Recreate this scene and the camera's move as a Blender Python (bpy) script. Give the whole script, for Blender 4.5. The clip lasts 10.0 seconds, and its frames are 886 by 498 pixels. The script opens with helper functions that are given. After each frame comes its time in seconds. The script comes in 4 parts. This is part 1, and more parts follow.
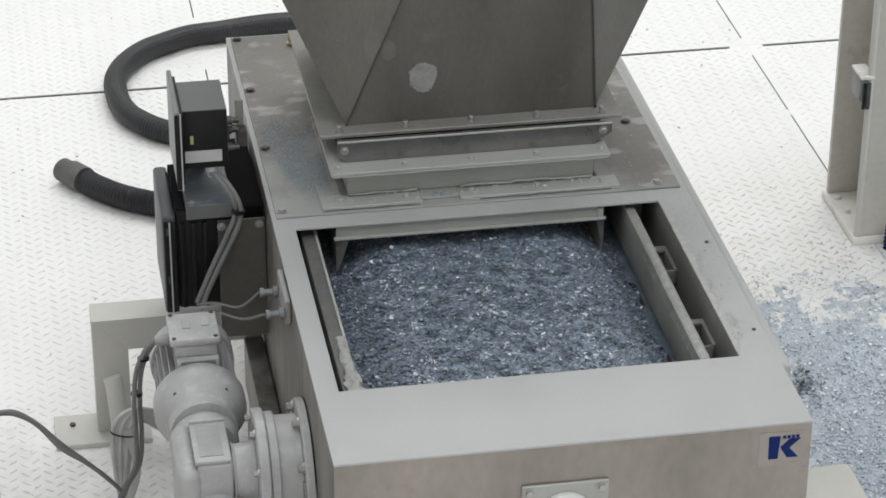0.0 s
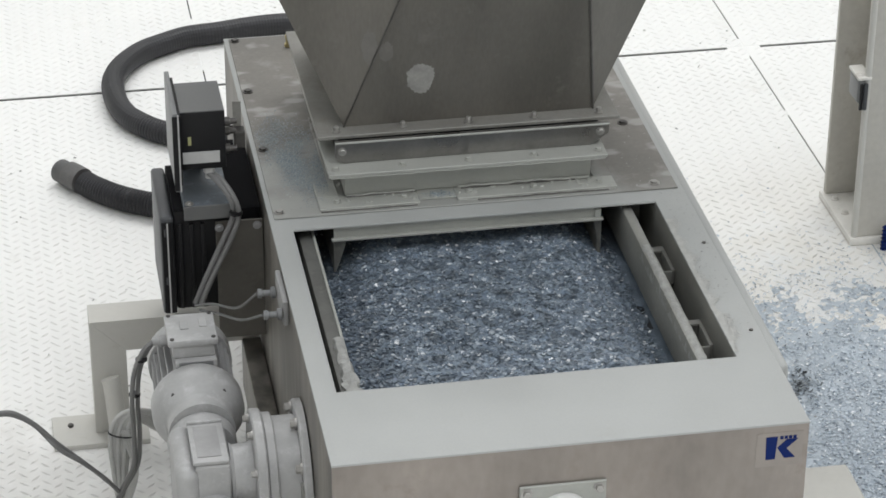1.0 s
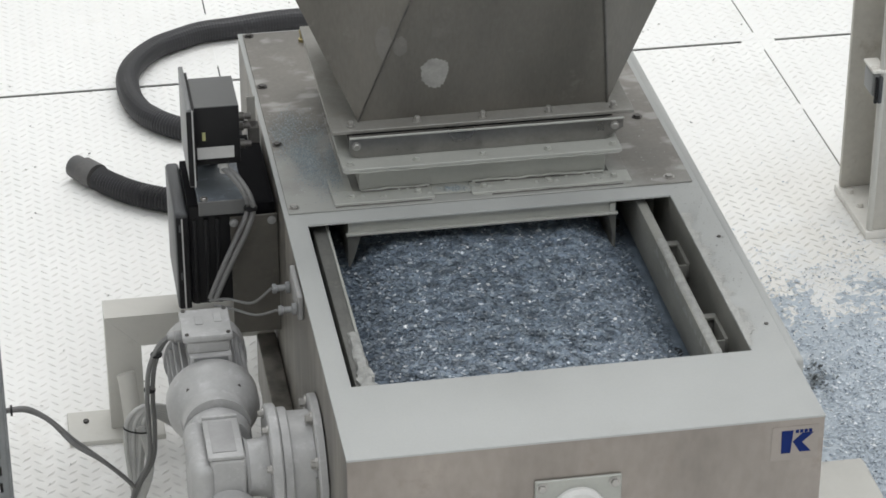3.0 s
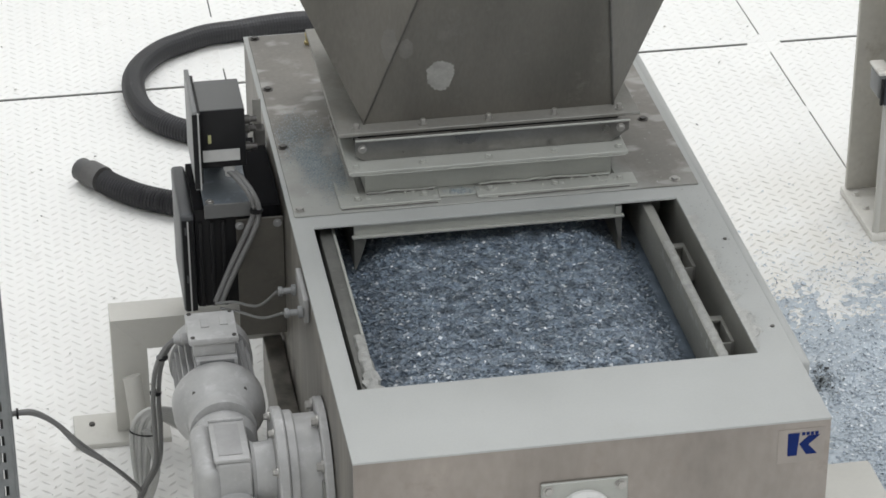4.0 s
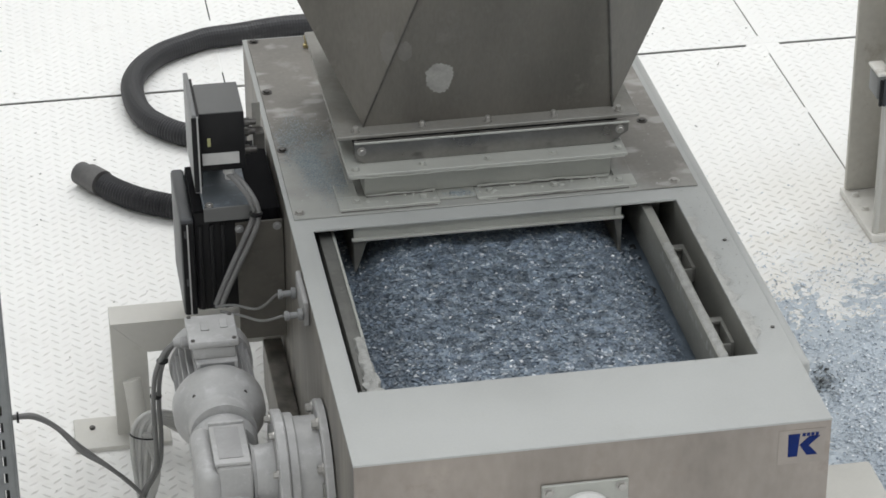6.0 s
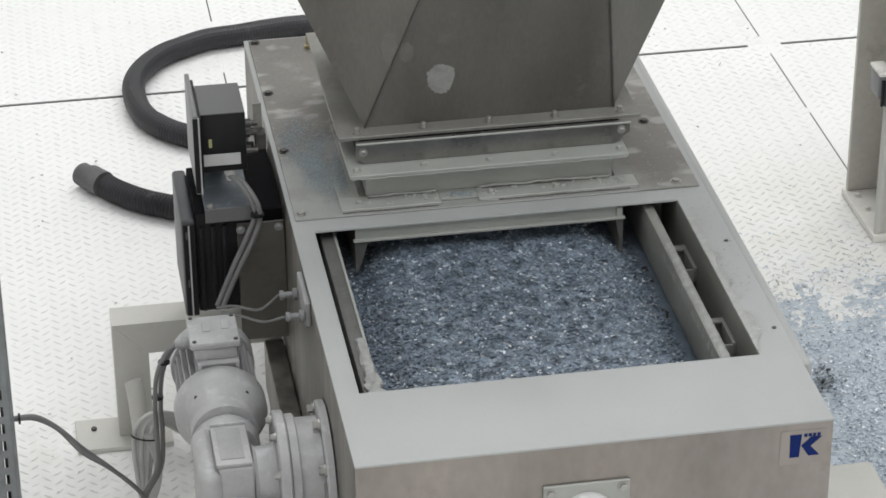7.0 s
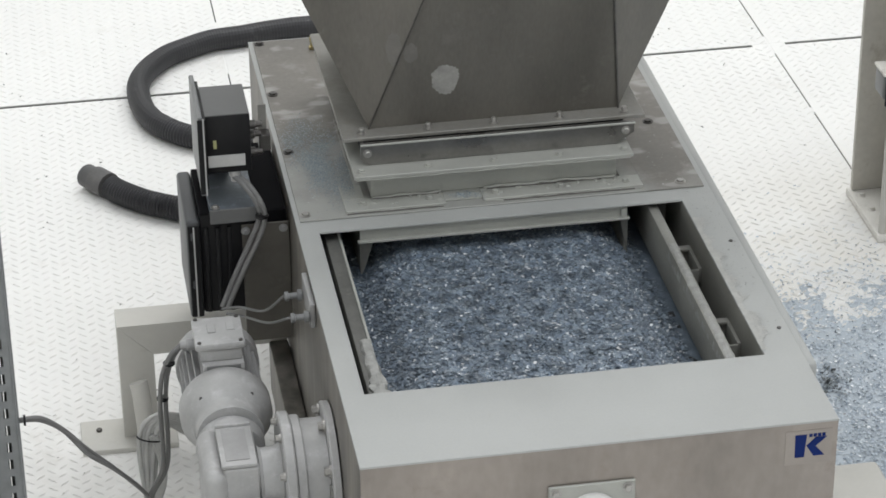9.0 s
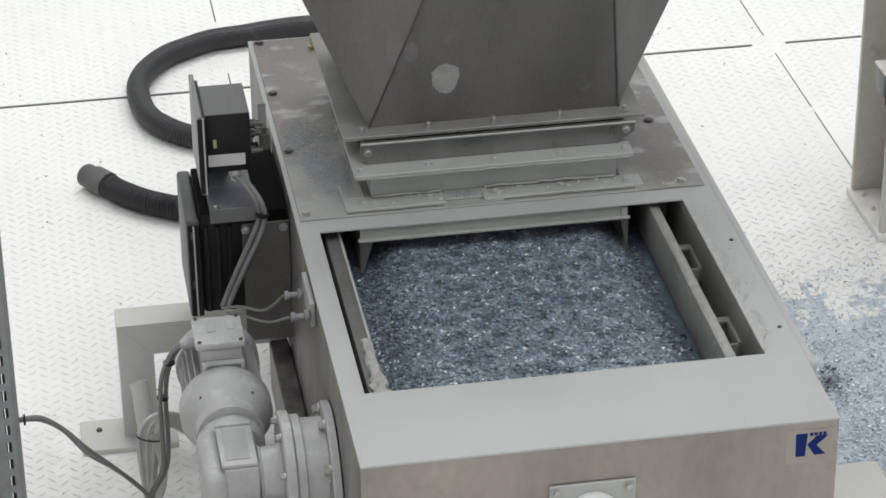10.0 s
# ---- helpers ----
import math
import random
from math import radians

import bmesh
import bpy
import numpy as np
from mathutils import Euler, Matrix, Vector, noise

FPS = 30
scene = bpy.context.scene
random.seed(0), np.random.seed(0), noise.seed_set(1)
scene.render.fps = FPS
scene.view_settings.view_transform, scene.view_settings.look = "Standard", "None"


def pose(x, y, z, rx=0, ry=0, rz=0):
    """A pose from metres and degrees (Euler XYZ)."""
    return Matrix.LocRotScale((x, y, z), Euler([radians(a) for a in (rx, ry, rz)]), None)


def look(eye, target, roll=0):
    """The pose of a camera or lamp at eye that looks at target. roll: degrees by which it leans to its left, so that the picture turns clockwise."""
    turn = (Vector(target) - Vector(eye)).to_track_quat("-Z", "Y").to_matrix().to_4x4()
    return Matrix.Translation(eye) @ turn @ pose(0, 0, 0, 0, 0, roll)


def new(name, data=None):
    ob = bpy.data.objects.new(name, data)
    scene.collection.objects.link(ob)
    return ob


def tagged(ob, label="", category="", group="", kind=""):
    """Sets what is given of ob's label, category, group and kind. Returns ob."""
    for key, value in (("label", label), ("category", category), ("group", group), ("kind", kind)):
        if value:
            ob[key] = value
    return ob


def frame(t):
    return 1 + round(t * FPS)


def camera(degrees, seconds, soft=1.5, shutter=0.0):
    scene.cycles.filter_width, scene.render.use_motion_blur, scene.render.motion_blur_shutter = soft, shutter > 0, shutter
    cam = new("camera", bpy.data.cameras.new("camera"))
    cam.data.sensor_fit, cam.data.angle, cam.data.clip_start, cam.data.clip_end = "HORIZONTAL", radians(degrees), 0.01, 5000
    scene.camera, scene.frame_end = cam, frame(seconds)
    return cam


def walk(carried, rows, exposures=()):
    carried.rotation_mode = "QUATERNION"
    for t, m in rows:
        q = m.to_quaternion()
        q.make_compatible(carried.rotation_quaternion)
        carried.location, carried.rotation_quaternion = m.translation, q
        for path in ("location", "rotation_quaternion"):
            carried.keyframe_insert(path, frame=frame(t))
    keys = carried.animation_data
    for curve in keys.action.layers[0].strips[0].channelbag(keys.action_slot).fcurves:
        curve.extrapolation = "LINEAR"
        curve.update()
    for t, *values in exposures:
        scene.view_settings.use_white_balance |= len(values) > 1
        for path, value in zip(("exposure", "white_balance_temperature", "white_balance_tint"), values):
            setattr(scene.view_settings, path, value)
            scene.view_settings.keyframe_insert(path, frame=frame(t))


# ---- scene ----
cam = camera(18.7, 10.0, soft=1.65)
PATH = [
    (0, (-0.4630, -3.5813, 3.0061), (0.3054, 0.7196, 0.5747), 0.307),
    (0.5, (-0.4613, -3.5838, 3.0072), (0.3090, 0.7168, 0.5759), 0.305),
    (1, (-0.4633, -3.5859, 3.0088), (0.3092, 0.7150, 0.5787), 0.305),
    (1.5, (-0.4639, -3.5849, 3.0093), (0.3021, 0.7148, 0.5751), 0.201),
    (2, (-0.4633, -3.5836, 3.0092), (0.2923, 0.7155, 0.5706), 0.058),
    (2.5, (-0.4618, -3.5847, 3.0070), (0.2864, 0.7154, 0.5679), -0.012),
    (4, (-0.4609, -3.5821, 3.0066), (0.2719, 0.7231, 0.5718), -0.168),
    (4.5, (-0.4619, -3.5849, 3.0079), (0.2660, 0.7223, 0.5751), -0.260),
    (5, (-0.4617, -3.5832, 3.0054), (0.2688, 0.7249, 0.5750), -0.301),
    (5.5, (-0.4619, -3.5838, 3.0051), (0.2717, 0.7241, 0.5755), -0.337),
    (7, (-0.4605, -3.5821, 3.0050), (0.2703, 0.7270, 0.5764), -0.447),
    (7.5, (-0.4599, -3.5825, 3.0061), (0.2687, 0.7271, 0.5778), -0.511),
    (8, (-0.4621, -3.5837, 3.0080), (0.2642, 0.7260, 0.5792), -0.579),
    (8.5, (-0.4609, -3.5828, 3.0068), (0.2616, 0.7278, 0.5785), -0.612),
    (9, (-0.4609, -3.5828, 3.0068), (0.2616, 0.7278, 0.5785), -0.612),
    (9.5, (-0.4609, -3.5826, 3.0067), (0.2632, 0.7277, 0.5784), -0.602),
    (10, (-0.4614, -3.5795, 3.0016), (0.2617, 0.7317, 0.5746), -0.640),
]
walk(cam, [(t, look(eye, target, roll)) for t, eye, target, roll in PATH])

# ---- light and exposure ----
scene.view_settings.exposure = 0.0
world = bpy.data.worlds.new("world")
scene.world = world
world.use_nodes = True
wn = world.node_tree.nodes
sky = wn.new("ShaderNodeTexSky")
sky.sky_type, sky.sun_disc = "NISHITA", False
sky.sun_elevation, sky.sun_rotation = radians(50), radians(20)
world.node_tree.links.new(sky.outputs[0], wn["Background"].inputs[0])
wn["Background"].inputs[1].default_value = 0.1


def overhead_lamp(x, y, z, sx, sy, watts):
    lamp = bpy.data.lights.new("overhead_lamp", "AREA")
    lamp.shape, lamp.size, lamp.size_y, lamp.energy = "RECTANGLE", sx, sy, watts
    lamp.color = (0.985, 0.985, 0.975)
    ob = new("overhead_area_lamp", lamp)
    ob.matrix_basis = pose(x, y, z)
    return ob


# two unseen overhead lamps, added and tuned to light the place
overhead_lamp(1.3, 5.0, 6.95, 9.0, 2.4, 358)
overhead_lamp(1.3, -2.7, 6.95, 9.0, 5.0, 338)


# ---- materials ----
def node_material(name, base, rough=0.5, metal=0.0, vary=0.12, scale=6.0, grain=160.0, bump=0.15, dirt=None,
                  dirt_amount=0.0, stretch=(1, 1, 1), rough_vary=0.15, spec=0.5):
    """Two scales of variation (stains and grain), optional dirt, fine relief."""
    m = bpy.data.materials.new(name)
    m.use_nodes = True
    n, l = m.node_tree.nodes, m.node_tree.links
    b = n["Principled BSDF"]
    tc = n.new("ShaderNodeTexCoord")
    mp = n.new("ShaderNodeMapping")
    mp.inputs["Scale"].default_value = stretch
    l.new(tc.outputs["Object"], mp.inputs[0])
    big, fine = n.new("ShaderNodeTexNoise"), n.new("ShaderNodeTexNoise")
    big.inputs["Scale"].default_value, big.inputs["Detail"].default_value = scale, 6
    fine.inputs["Scale"].default_value, fine.inputs["Detail"].default_value = grain, 4
    l.new(mp.outputs[0], big.inputs["Vector"])
    l.new(mp.outputs[0], fine.inputs["Vector"])
    ramp = n.new("ShaderNodeValToRGB")
    ramp.color_ramp.elements[0].position, ramp.color_ramp.elements[1].position = 0.3, 0.72
    ramp.color_ramp.elements[0].color = (*[c * (1 - vary) for c in base], 1)
    ramp.color_ramp.elements[1].color = (*[min(1, c * (1 + vary * 0.6)) for c in base], 1)
    l.new(big.outputs["Fac"], ramp.inputs[0])
    mix = n.new("ShaderNodeMix")
    mix.data_type, mix.blend_type = "RGBA", "MULTIPLY"
    mix.inputs["Factor"].default_value = 0.35 * min(1, vary * 4)
    l.new(ramp.outputs[0], mix.inputs["A"])
    l.new(fine.outputs["Color"], mix.inputs["B"])
    hsv = n.new("ShaderNodeHueSaturation")
    hsv.inputs["Saturation"].default_value = 0.0
    l.new(fine.outputs["Color"], hsv.inputs["Color"])
    lift = n.new("ShaderNodeMapRange")
    lift.inputs["From Min"].default_value, lift.inputs["From Max"].default_value = 0.3, 0.7
    lift.inputs["To Min"].default_value, lift.inputs["To Max"].default_value = 0.75, 1.1
    l.new(fine.outputs["Fac"], lift.inputs["Value"])
    l.new(lift.outputs[0], mix.inputs["B"])
    colour = mix.outputs["Result"]
    if dirt:
        spots = n.new("ShaderNodeTexNoise")
        spots.inputs["Scale"].default_value, spots.inputs["Detail"].default_value = scale * 2.3, 9
        spots.inputs["Roughness"].default_value = 0.7
        l.new(tc.outputs["Object"], spots.inputs["Vector"])
        cut = n.new("ShaderNodeMapRange")
        cut.inputs["From Min"].default_value = 0.62 - 0.25 * dirt_amount
        cut.inputs["From Max"].default_value = 0.78 - 0.15 * dirt_amount
        l.new(spots.outputs["Fac"], cut.inputs["Value"])
        mixd = n.new("ShaderNodeMix")
        mixd.data_type = "RGBA"
        l.new(cut.outputs[0], mixd.inputs["Factor"])
        l.new(colour, mixd.inputs["A"])
        mixd.inputs["B"].default_value = (*dirt, 1)
        colour = mixd.outputs["Result"]
    l.new(colour, b.inputs["Base Color"])
    rr = n.new("ShaderNodeMapRange")
    rr.inputs["To Min"].default_value = max(0.05, rough - rough_vary)
    rr.inputs["To Max"].default_value = min(1, rough + rough_vary)
    l.new(big.outputs["Fac"], rr.inputs["Value"])
    l.new(rr.outputs[0], b.inputs["Roughness"])
    b.inputs["Metallic"].default_value = metal
    b.inputs["Specular IOR Level"].default_value = spec
    if bump:
        bp = n.new("ShaderNodeBump")
        bp.inputs["Strength"].default_value, bp.inputs["Distance"].default_value = bump, 0.002
        l.new(fine.outputs["Fac"], bp.inputs["Height"])
        l.new(bp.outputs[0], b.inputs["Normal"])
    return m


def flake_material(name, stops, rough=0.3, clump=0.0):
    """Shredded plastic: every flake takes a tone of its own."""
    m = bpy.data.materials.new(name)
    m.use_nodes = True
    n, l = m.node_tree.nodes, m.node_tree.links
    b = n["Principled BSDF"]
    geo = n.new("ShaderNodeNewGeometry")
    ramp = n.new("ShaderNodeValToRGB")
    ramp.color_ramp.interpolation = "CONSTANT"
    e = ramp.color_ramp.elements
    e[0].position, e[0].color = 0.0, (*stops[0][1], 1)
    e[1].position, e[1].color = stops[1][0], (*stops[1][1], 1)
    for p, c in stops[2:]:
        e.new(p).color = (*c, 1)
    l.new(geo.outputs["Random Per Island"], ramp.inputs[0])
    colour = ramp.outputs[0]
    if clump:
        tc, nz, mr, mix = n.new("ShaderNodeTexCoord"), n.new("ShaderNodeTexNoise"), n.new("ShaderNodeMapRange"), n.new("ShaderNodeMix")
        nz.inputs["Scale"].default_value, nz.inputs["Detail"].default_value = 38, 3
        l.new(tc.outputs["Object"], nz.inputs["Vector"])
        mr.inputs["From Min"].default_value, mr.inputs["From Max"].default_value = 0.3, 0.7
        mr.inputs["To Min"].default_value, mr.inputs["To Max"].default_value = 1 - clump, 1 + clump * 0.6
        l.new(nz.outputs["Fac"], mr.inputs["Value"])
        mix.data_type, mix.blend_type = "RGBA", "MULTIPLY"
        mix.inputs["Factor"].default_value = 1
        l.new(colour, mix.inputs["A"])
        l.new(mr.outputs[0], mix.inputs["B"])
        colour = mix.outputs["Result"]
    l.new(colour, b.inputs["Base Color"])
    b.inputs["Roughness"].default_value = rough
    return m


FLOOR = node_material("white_floor_paint", (0.87, 0.868, 0.845), 0.5, 0, 0.05, 1.6, 60, 0.1, (0.66, 0.64, 0.595), 0.12, rough_vary=0.1)


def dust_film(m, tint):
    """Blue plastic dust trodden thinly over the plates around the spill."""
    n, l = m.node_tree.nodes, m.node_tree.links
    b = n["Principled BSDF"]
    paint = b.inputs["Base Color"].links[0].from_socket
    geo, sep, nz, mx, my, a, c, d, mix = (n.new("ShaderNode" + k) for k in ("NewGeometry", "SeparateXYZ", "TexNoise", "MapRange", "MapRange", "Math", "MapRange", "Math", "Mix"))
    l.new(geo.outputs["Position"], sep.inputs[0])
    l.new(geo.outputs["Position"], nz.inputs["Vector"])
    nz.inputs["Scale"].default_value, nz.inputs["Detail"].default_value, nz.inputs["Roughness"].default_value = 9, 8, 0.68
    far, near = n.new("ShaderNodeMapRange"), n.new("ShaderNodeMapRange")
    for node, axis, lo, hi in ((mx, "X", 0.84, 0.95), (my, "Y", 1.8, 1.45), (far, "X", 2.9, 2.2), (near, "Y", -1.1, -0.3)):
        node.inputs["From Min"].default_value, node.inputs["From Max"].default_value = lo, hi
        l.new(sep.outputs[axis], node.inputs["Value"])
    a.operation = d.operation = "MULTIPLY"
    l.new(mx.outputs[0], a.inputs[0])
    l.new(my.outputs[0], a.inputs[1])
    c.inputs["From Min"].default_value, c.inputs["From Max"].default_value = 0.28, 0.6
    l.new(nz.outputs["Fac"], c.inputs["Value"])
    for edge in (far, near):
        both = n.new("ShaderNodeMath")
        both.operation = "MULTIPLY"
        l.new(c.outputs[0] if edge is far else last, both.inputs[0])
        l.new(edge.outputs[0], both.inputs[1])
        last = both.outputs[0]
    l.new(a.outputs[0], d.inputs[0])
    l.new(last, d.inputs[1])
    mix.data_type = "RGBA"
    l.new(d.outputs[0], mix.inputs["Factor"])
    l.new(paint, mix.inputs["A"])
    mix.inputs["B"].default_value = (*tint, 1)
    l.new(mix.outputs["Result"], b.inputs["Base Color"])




def shade_grime_film(m, tint, at=(-0.5, 0.3, 0), reach=1.0):
    """Uneven patch mixed into the plates' colour, for painted shade and for trodden grime."""
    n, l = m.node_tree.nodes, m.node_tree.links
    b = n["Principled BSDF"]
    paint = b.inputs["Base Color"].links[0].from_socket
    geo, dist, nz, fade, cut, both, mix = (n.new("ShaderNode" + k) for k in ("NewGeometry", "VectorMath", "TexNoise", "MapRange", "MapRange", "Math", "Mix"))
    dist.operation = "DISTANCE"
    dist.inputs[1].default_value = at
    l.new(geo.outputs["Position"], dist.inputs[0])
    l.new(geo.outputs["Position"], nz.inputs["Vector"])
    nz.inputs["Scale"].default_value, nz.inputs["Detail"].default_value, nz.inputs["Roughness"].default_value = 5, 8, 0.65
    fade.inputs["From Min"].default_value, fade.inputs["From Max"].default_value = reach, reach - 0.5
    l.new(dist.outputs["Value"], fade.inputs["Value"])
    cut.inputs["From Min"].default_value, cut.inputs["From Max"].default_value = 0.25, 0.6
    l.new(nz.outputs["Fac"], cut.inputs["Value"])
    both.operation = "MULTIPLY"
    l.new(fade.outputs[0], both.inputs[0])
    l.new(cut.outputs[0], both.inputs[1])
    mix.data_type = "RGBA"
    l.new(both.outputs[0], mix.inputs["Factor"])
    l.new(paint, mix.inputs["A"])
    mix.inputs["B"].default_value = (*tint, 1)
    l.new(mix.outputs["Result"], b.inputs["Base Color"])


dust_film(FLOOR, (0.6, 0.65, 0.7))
# front-left floor: shade painted into the colour, along with some grime
shade_grime_film(FLOOR, (0.6, 0.59, 0.56))
# trodden soil around the spill
shade_grime_film(FLOOR, (0.73, 0.715, 0.67), (1.35, 1.3, 0), 0.85)
TREAD = node_material("trodden_tread_paint", (0.862, 0.858, 0.834), 0.55, 0, 0.1, 2.2, 90, 0.1, (0.66, 0.64, 0.6), 0.15)
# same painted shade on the raised tears
shade_grime_film(TREAD, (0.47, 0.46, 0.435))
shade_grime_film(TREAD, (0.62, 0.605, 0.565), (1.35, 1.3, 0), 0.85)
SUBFLOOR = node_material("dark_gap", (0.035, 0.033, 0.03), 0.9)
WALLPAINT = node_material("hall_wall_paint", (0.76, 0.76, 0.745), 0.8, 0, 0.06, 0.8, 40)
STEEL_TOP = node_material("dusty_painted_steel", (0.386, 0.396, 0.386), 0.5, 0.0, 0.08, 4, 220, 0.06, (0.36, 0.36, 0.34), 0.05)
STEEL_LID = node_material("worn_stainless_lid", (0.28, 0.274, 0.252), 0.48, 0.2, 0.22, 4, 120, 0.1, (0.215, 0.203, 0.18), 0.45)


def worn_lid_material():
    """Worn stainless under a pale dust coat that thins out unevenly away from the inlet's front."""
    m = node_material("dusted_lid", (0.205, 0.193, 0.175), 0.48, 0.2, 0.28, 4, 120, 0.1, (0.33, 0.322, 0.3), 0.25)
    n, l = m.node_tree.nodes, m.node_tree.links
    b = n["Principled BSDF"]
    bare = b.inputs["Base Color"].links[0].from_socket
    tc, sep, nz, add, mr, mix = (n.new("ShaderNode" + k) for k in ("TexCoord", "SeparateXYZ", "TexNoise", "Math", "MapRange", "Mix"))
    nz.inputs["Scale"].default_value, nz.inputs["Detail"].default_value = 7, 6
    add.operation = "MULTIPLY_ADD"
    add.inputs[1].default_value = 0.55
    l.new(tc.outputs["Object"], sep.inputs[0])
    l.new(tc.outputs["Object"], nz.inputs["Vector"])
    side, tot = n.new("ShaderNodeMapRange"), n.new("ShaderNodeMath")
    side.inputs["From Min"].default_value, side.inputs["From Max"].default_value = 0.62, 0.74
    side.inputs["To Max"].default_value = 0.3
    l.new(sep.outputs["X"], side.inputs["Value"])
    l.new(sep.outputs["Y"], tot.inputs[0])
    l.new(side.outputs[0], tot.inputs[1])
    l.new(nz.outputs["Fac"], add.inputs[0])
    l.new(tot.outputs[0], add.inputs[2])
    mr.inputs["From Min"].default_value, mr.inputs["From Max"].default_value = 1.22, 1.42
    l.new(add.outputs[0], mr.inputs["Value"])
    mix.data_type = "RGBA"
    mix.inputs["A"].default_value = (0.345, 0.35, 0.33, 1)
    l.new(mr.outputs[0], mix.inputs["Factor"])
    # pale wiped smears, drawn out across the plate
    mp, wipe, cut, pale = (n.new("ShaderNode" + k) for k in ("Mapping", "TexNoise", "MapRange", "Mix"))
    mp.inputs["Scale"].default_value = (9, 16, 9)
    wipe.inputs["Scale"].default_value, wipe.inputs["Detail"].default_value = 1.4, 2
    l.new(tc.outputs["Object"], mp.inputs[0])
    l.new(mp.outputs[0], wipe.inputs["Vector"])
    cut.inputs["From Min"].default_value, cut.inputs["From Max"].default_value = 0.56, 0.66
    cut.inputs["To Max"].default_value = 0.8
    l.new(wipe.outputs["Fac"], cut.inputs["Value"])
    pale.data_type = "RGBA"
    l.new(cut.outputs[0], pale.inputs["Factor"])
    l.new(bare, pale.inputs["A"])
    pale.inputs["B"].default_value = (0.37, 0.36, 0.345, 1)
    l.new(pale.outputs["Result"], mix.inputs["B"])
    l.new(mix.outputs["Result"], b.inputs["Base Color"])
    return m


LID = worn_lid_material()
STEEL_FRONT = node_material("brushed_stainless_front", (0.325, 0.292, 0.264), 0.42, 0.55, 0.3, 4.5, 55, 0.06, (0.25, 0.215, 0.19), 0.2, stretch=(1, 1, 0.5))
# Base colour darker than the front panel's.
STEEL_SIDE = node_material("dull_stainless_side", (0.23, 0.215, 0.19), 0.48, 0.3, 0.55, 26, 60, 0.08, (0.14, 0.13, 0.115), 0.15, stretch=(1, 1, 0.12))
# Shade painted as colour: a leaning plate's darker look on the left side.
TROUGH = node_material("darkened_trough_steel", (0.135, 0.136, 0.126), 0.6, 0.15, 0.25, 14, 120, 0.1, (0.2, 0.2, 0.185), 0.15)
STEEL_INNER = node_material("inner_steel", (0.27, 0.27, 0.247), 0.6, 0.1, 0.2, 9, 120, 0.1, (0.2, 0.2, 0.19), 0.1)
HOPPER = node_material("matt_stainless_hopper", (0.166, 0.157, 0.138), 0.5, 0.3, 0.26, 5.5, 150, 0.06, (0.21, 0.2, 0.18), 0.15, stretch=(1.3, 1.3, 0.4))
FILM = node_material("clear_film_on_steel", (0.315, 0.284, 0.257), 0.4, 0.5, 0.2, 5, 60, 0.03)
PLATE_DULL = node_material("dull_mounting_plate", (0.125, 0.117, 0.102), 0.5, 0.25, 0.2, 12, 90, 0.06, (0.16, 0.15, 0.13), 0.1)
PATCH = node_material("pale_primer_patch", (0.32, 0.316, 0.298), 0.7, 0, 0.22, 45)
PATCH_FAINT = node_material("faint_primer_patch", (0.188, 0.181, 0.165), 0.65, 0.1, 0.15, 20)
WELD = node_material("weld_seam", (0.12, 0.115, 0.105), 0.5, 0.5, 0.3, 40)
FLANGE = node_material("grey_flange_steel", (0.395, 0.402, 0.372), 0.5, 0.15, 0.1, 8, 140, 0.08, (0.3, 0.3, 0.28), 0.08)
CLAMP = node_material("dark_clamp_steel", (0.27, 0.262, 0.25), 0.3, 0.85, 0.2, 10, 140, 0.08)
PALE_DUST = node_material("pale_caked_dust", (0.46, 0.462, 0.44), 0.85, 0, 0.12, 60, 160, 0)
BOLT = node_material("zinc_bolt", (0.42, 0.41, 0.39), 0.35, 0.7, 0.15, 60)
BOLT_DARK = node_material("dark_bolt", (0.1, 0.095, 0.09), 0.4, 0.6, 0.2, 60)
# Pale patches: dust, and gloss highlights painted into the colour.
GEAR = node_material("light_grey_machine_paint", (0.41, 0.41, 0.405), 0.4, 0, 0.14, 14, 120, 0.1, (0.52, 0.52, 0.525), 0.35)
GEAR_DARK = node_material("grey_motor_paint", (0.33, 0.33, 0.327), 0.45, 0, 0.08, 10, 120, 0.08)
PLATE = node_material("nameplate_metal", (0.36, 0.36, 0.36), 0.4, 0.4, 0.1, 30)
STAND = node_material("cream_stand_paint", (0.56, 0.55, 0.51), 0.5, 0, 0.06, 5, 90, 0.08, (0.45, 0.43, 0.38), 0.06)
FOOT_WHITE = node_material("scuffed_white_foot_paint", (0.74, 0.725, 0.68), 0.55, 0, 0.1, 9, 90, 0.1, (0.4, 0.37, 0.32), 0.12)
COLUMN = node_material("beige_column_paint", (0.56, 0.54, 0.49), 0.5, 0, 0.14, 5, 80, 0.08, (0.33, 0.29, 0.23), 0.2)
BLACK = node_material("black_plastic", (0.009, 0.009, 0.010), 0.5, 0, 0.2, 12, 200, 0.1, spec=0.3)
DARK = node_material("dark_grey_plastic", (0.058, 0.061, 0.065), 0.45, 0, 0.15, 12, 200, 0.1, (0.15, 0.16, 0.17), 0.08)
PANEL = node_material("grey_panel_plate", (0.2, 0.205, 0.205), 0.45, 0, 0.1, 12, 200, 0.05)
SOOT = node_material("matt_black_fins", (0.006, 0.006, 0.007), 0.85, 0, 0.2, 12, 200, 0.1, spec=0.08)
CASE = node_material("grey_case", (0.135, 0.137, 0.135), 0.5, 0, 0.1, 12, 200, 0.05)
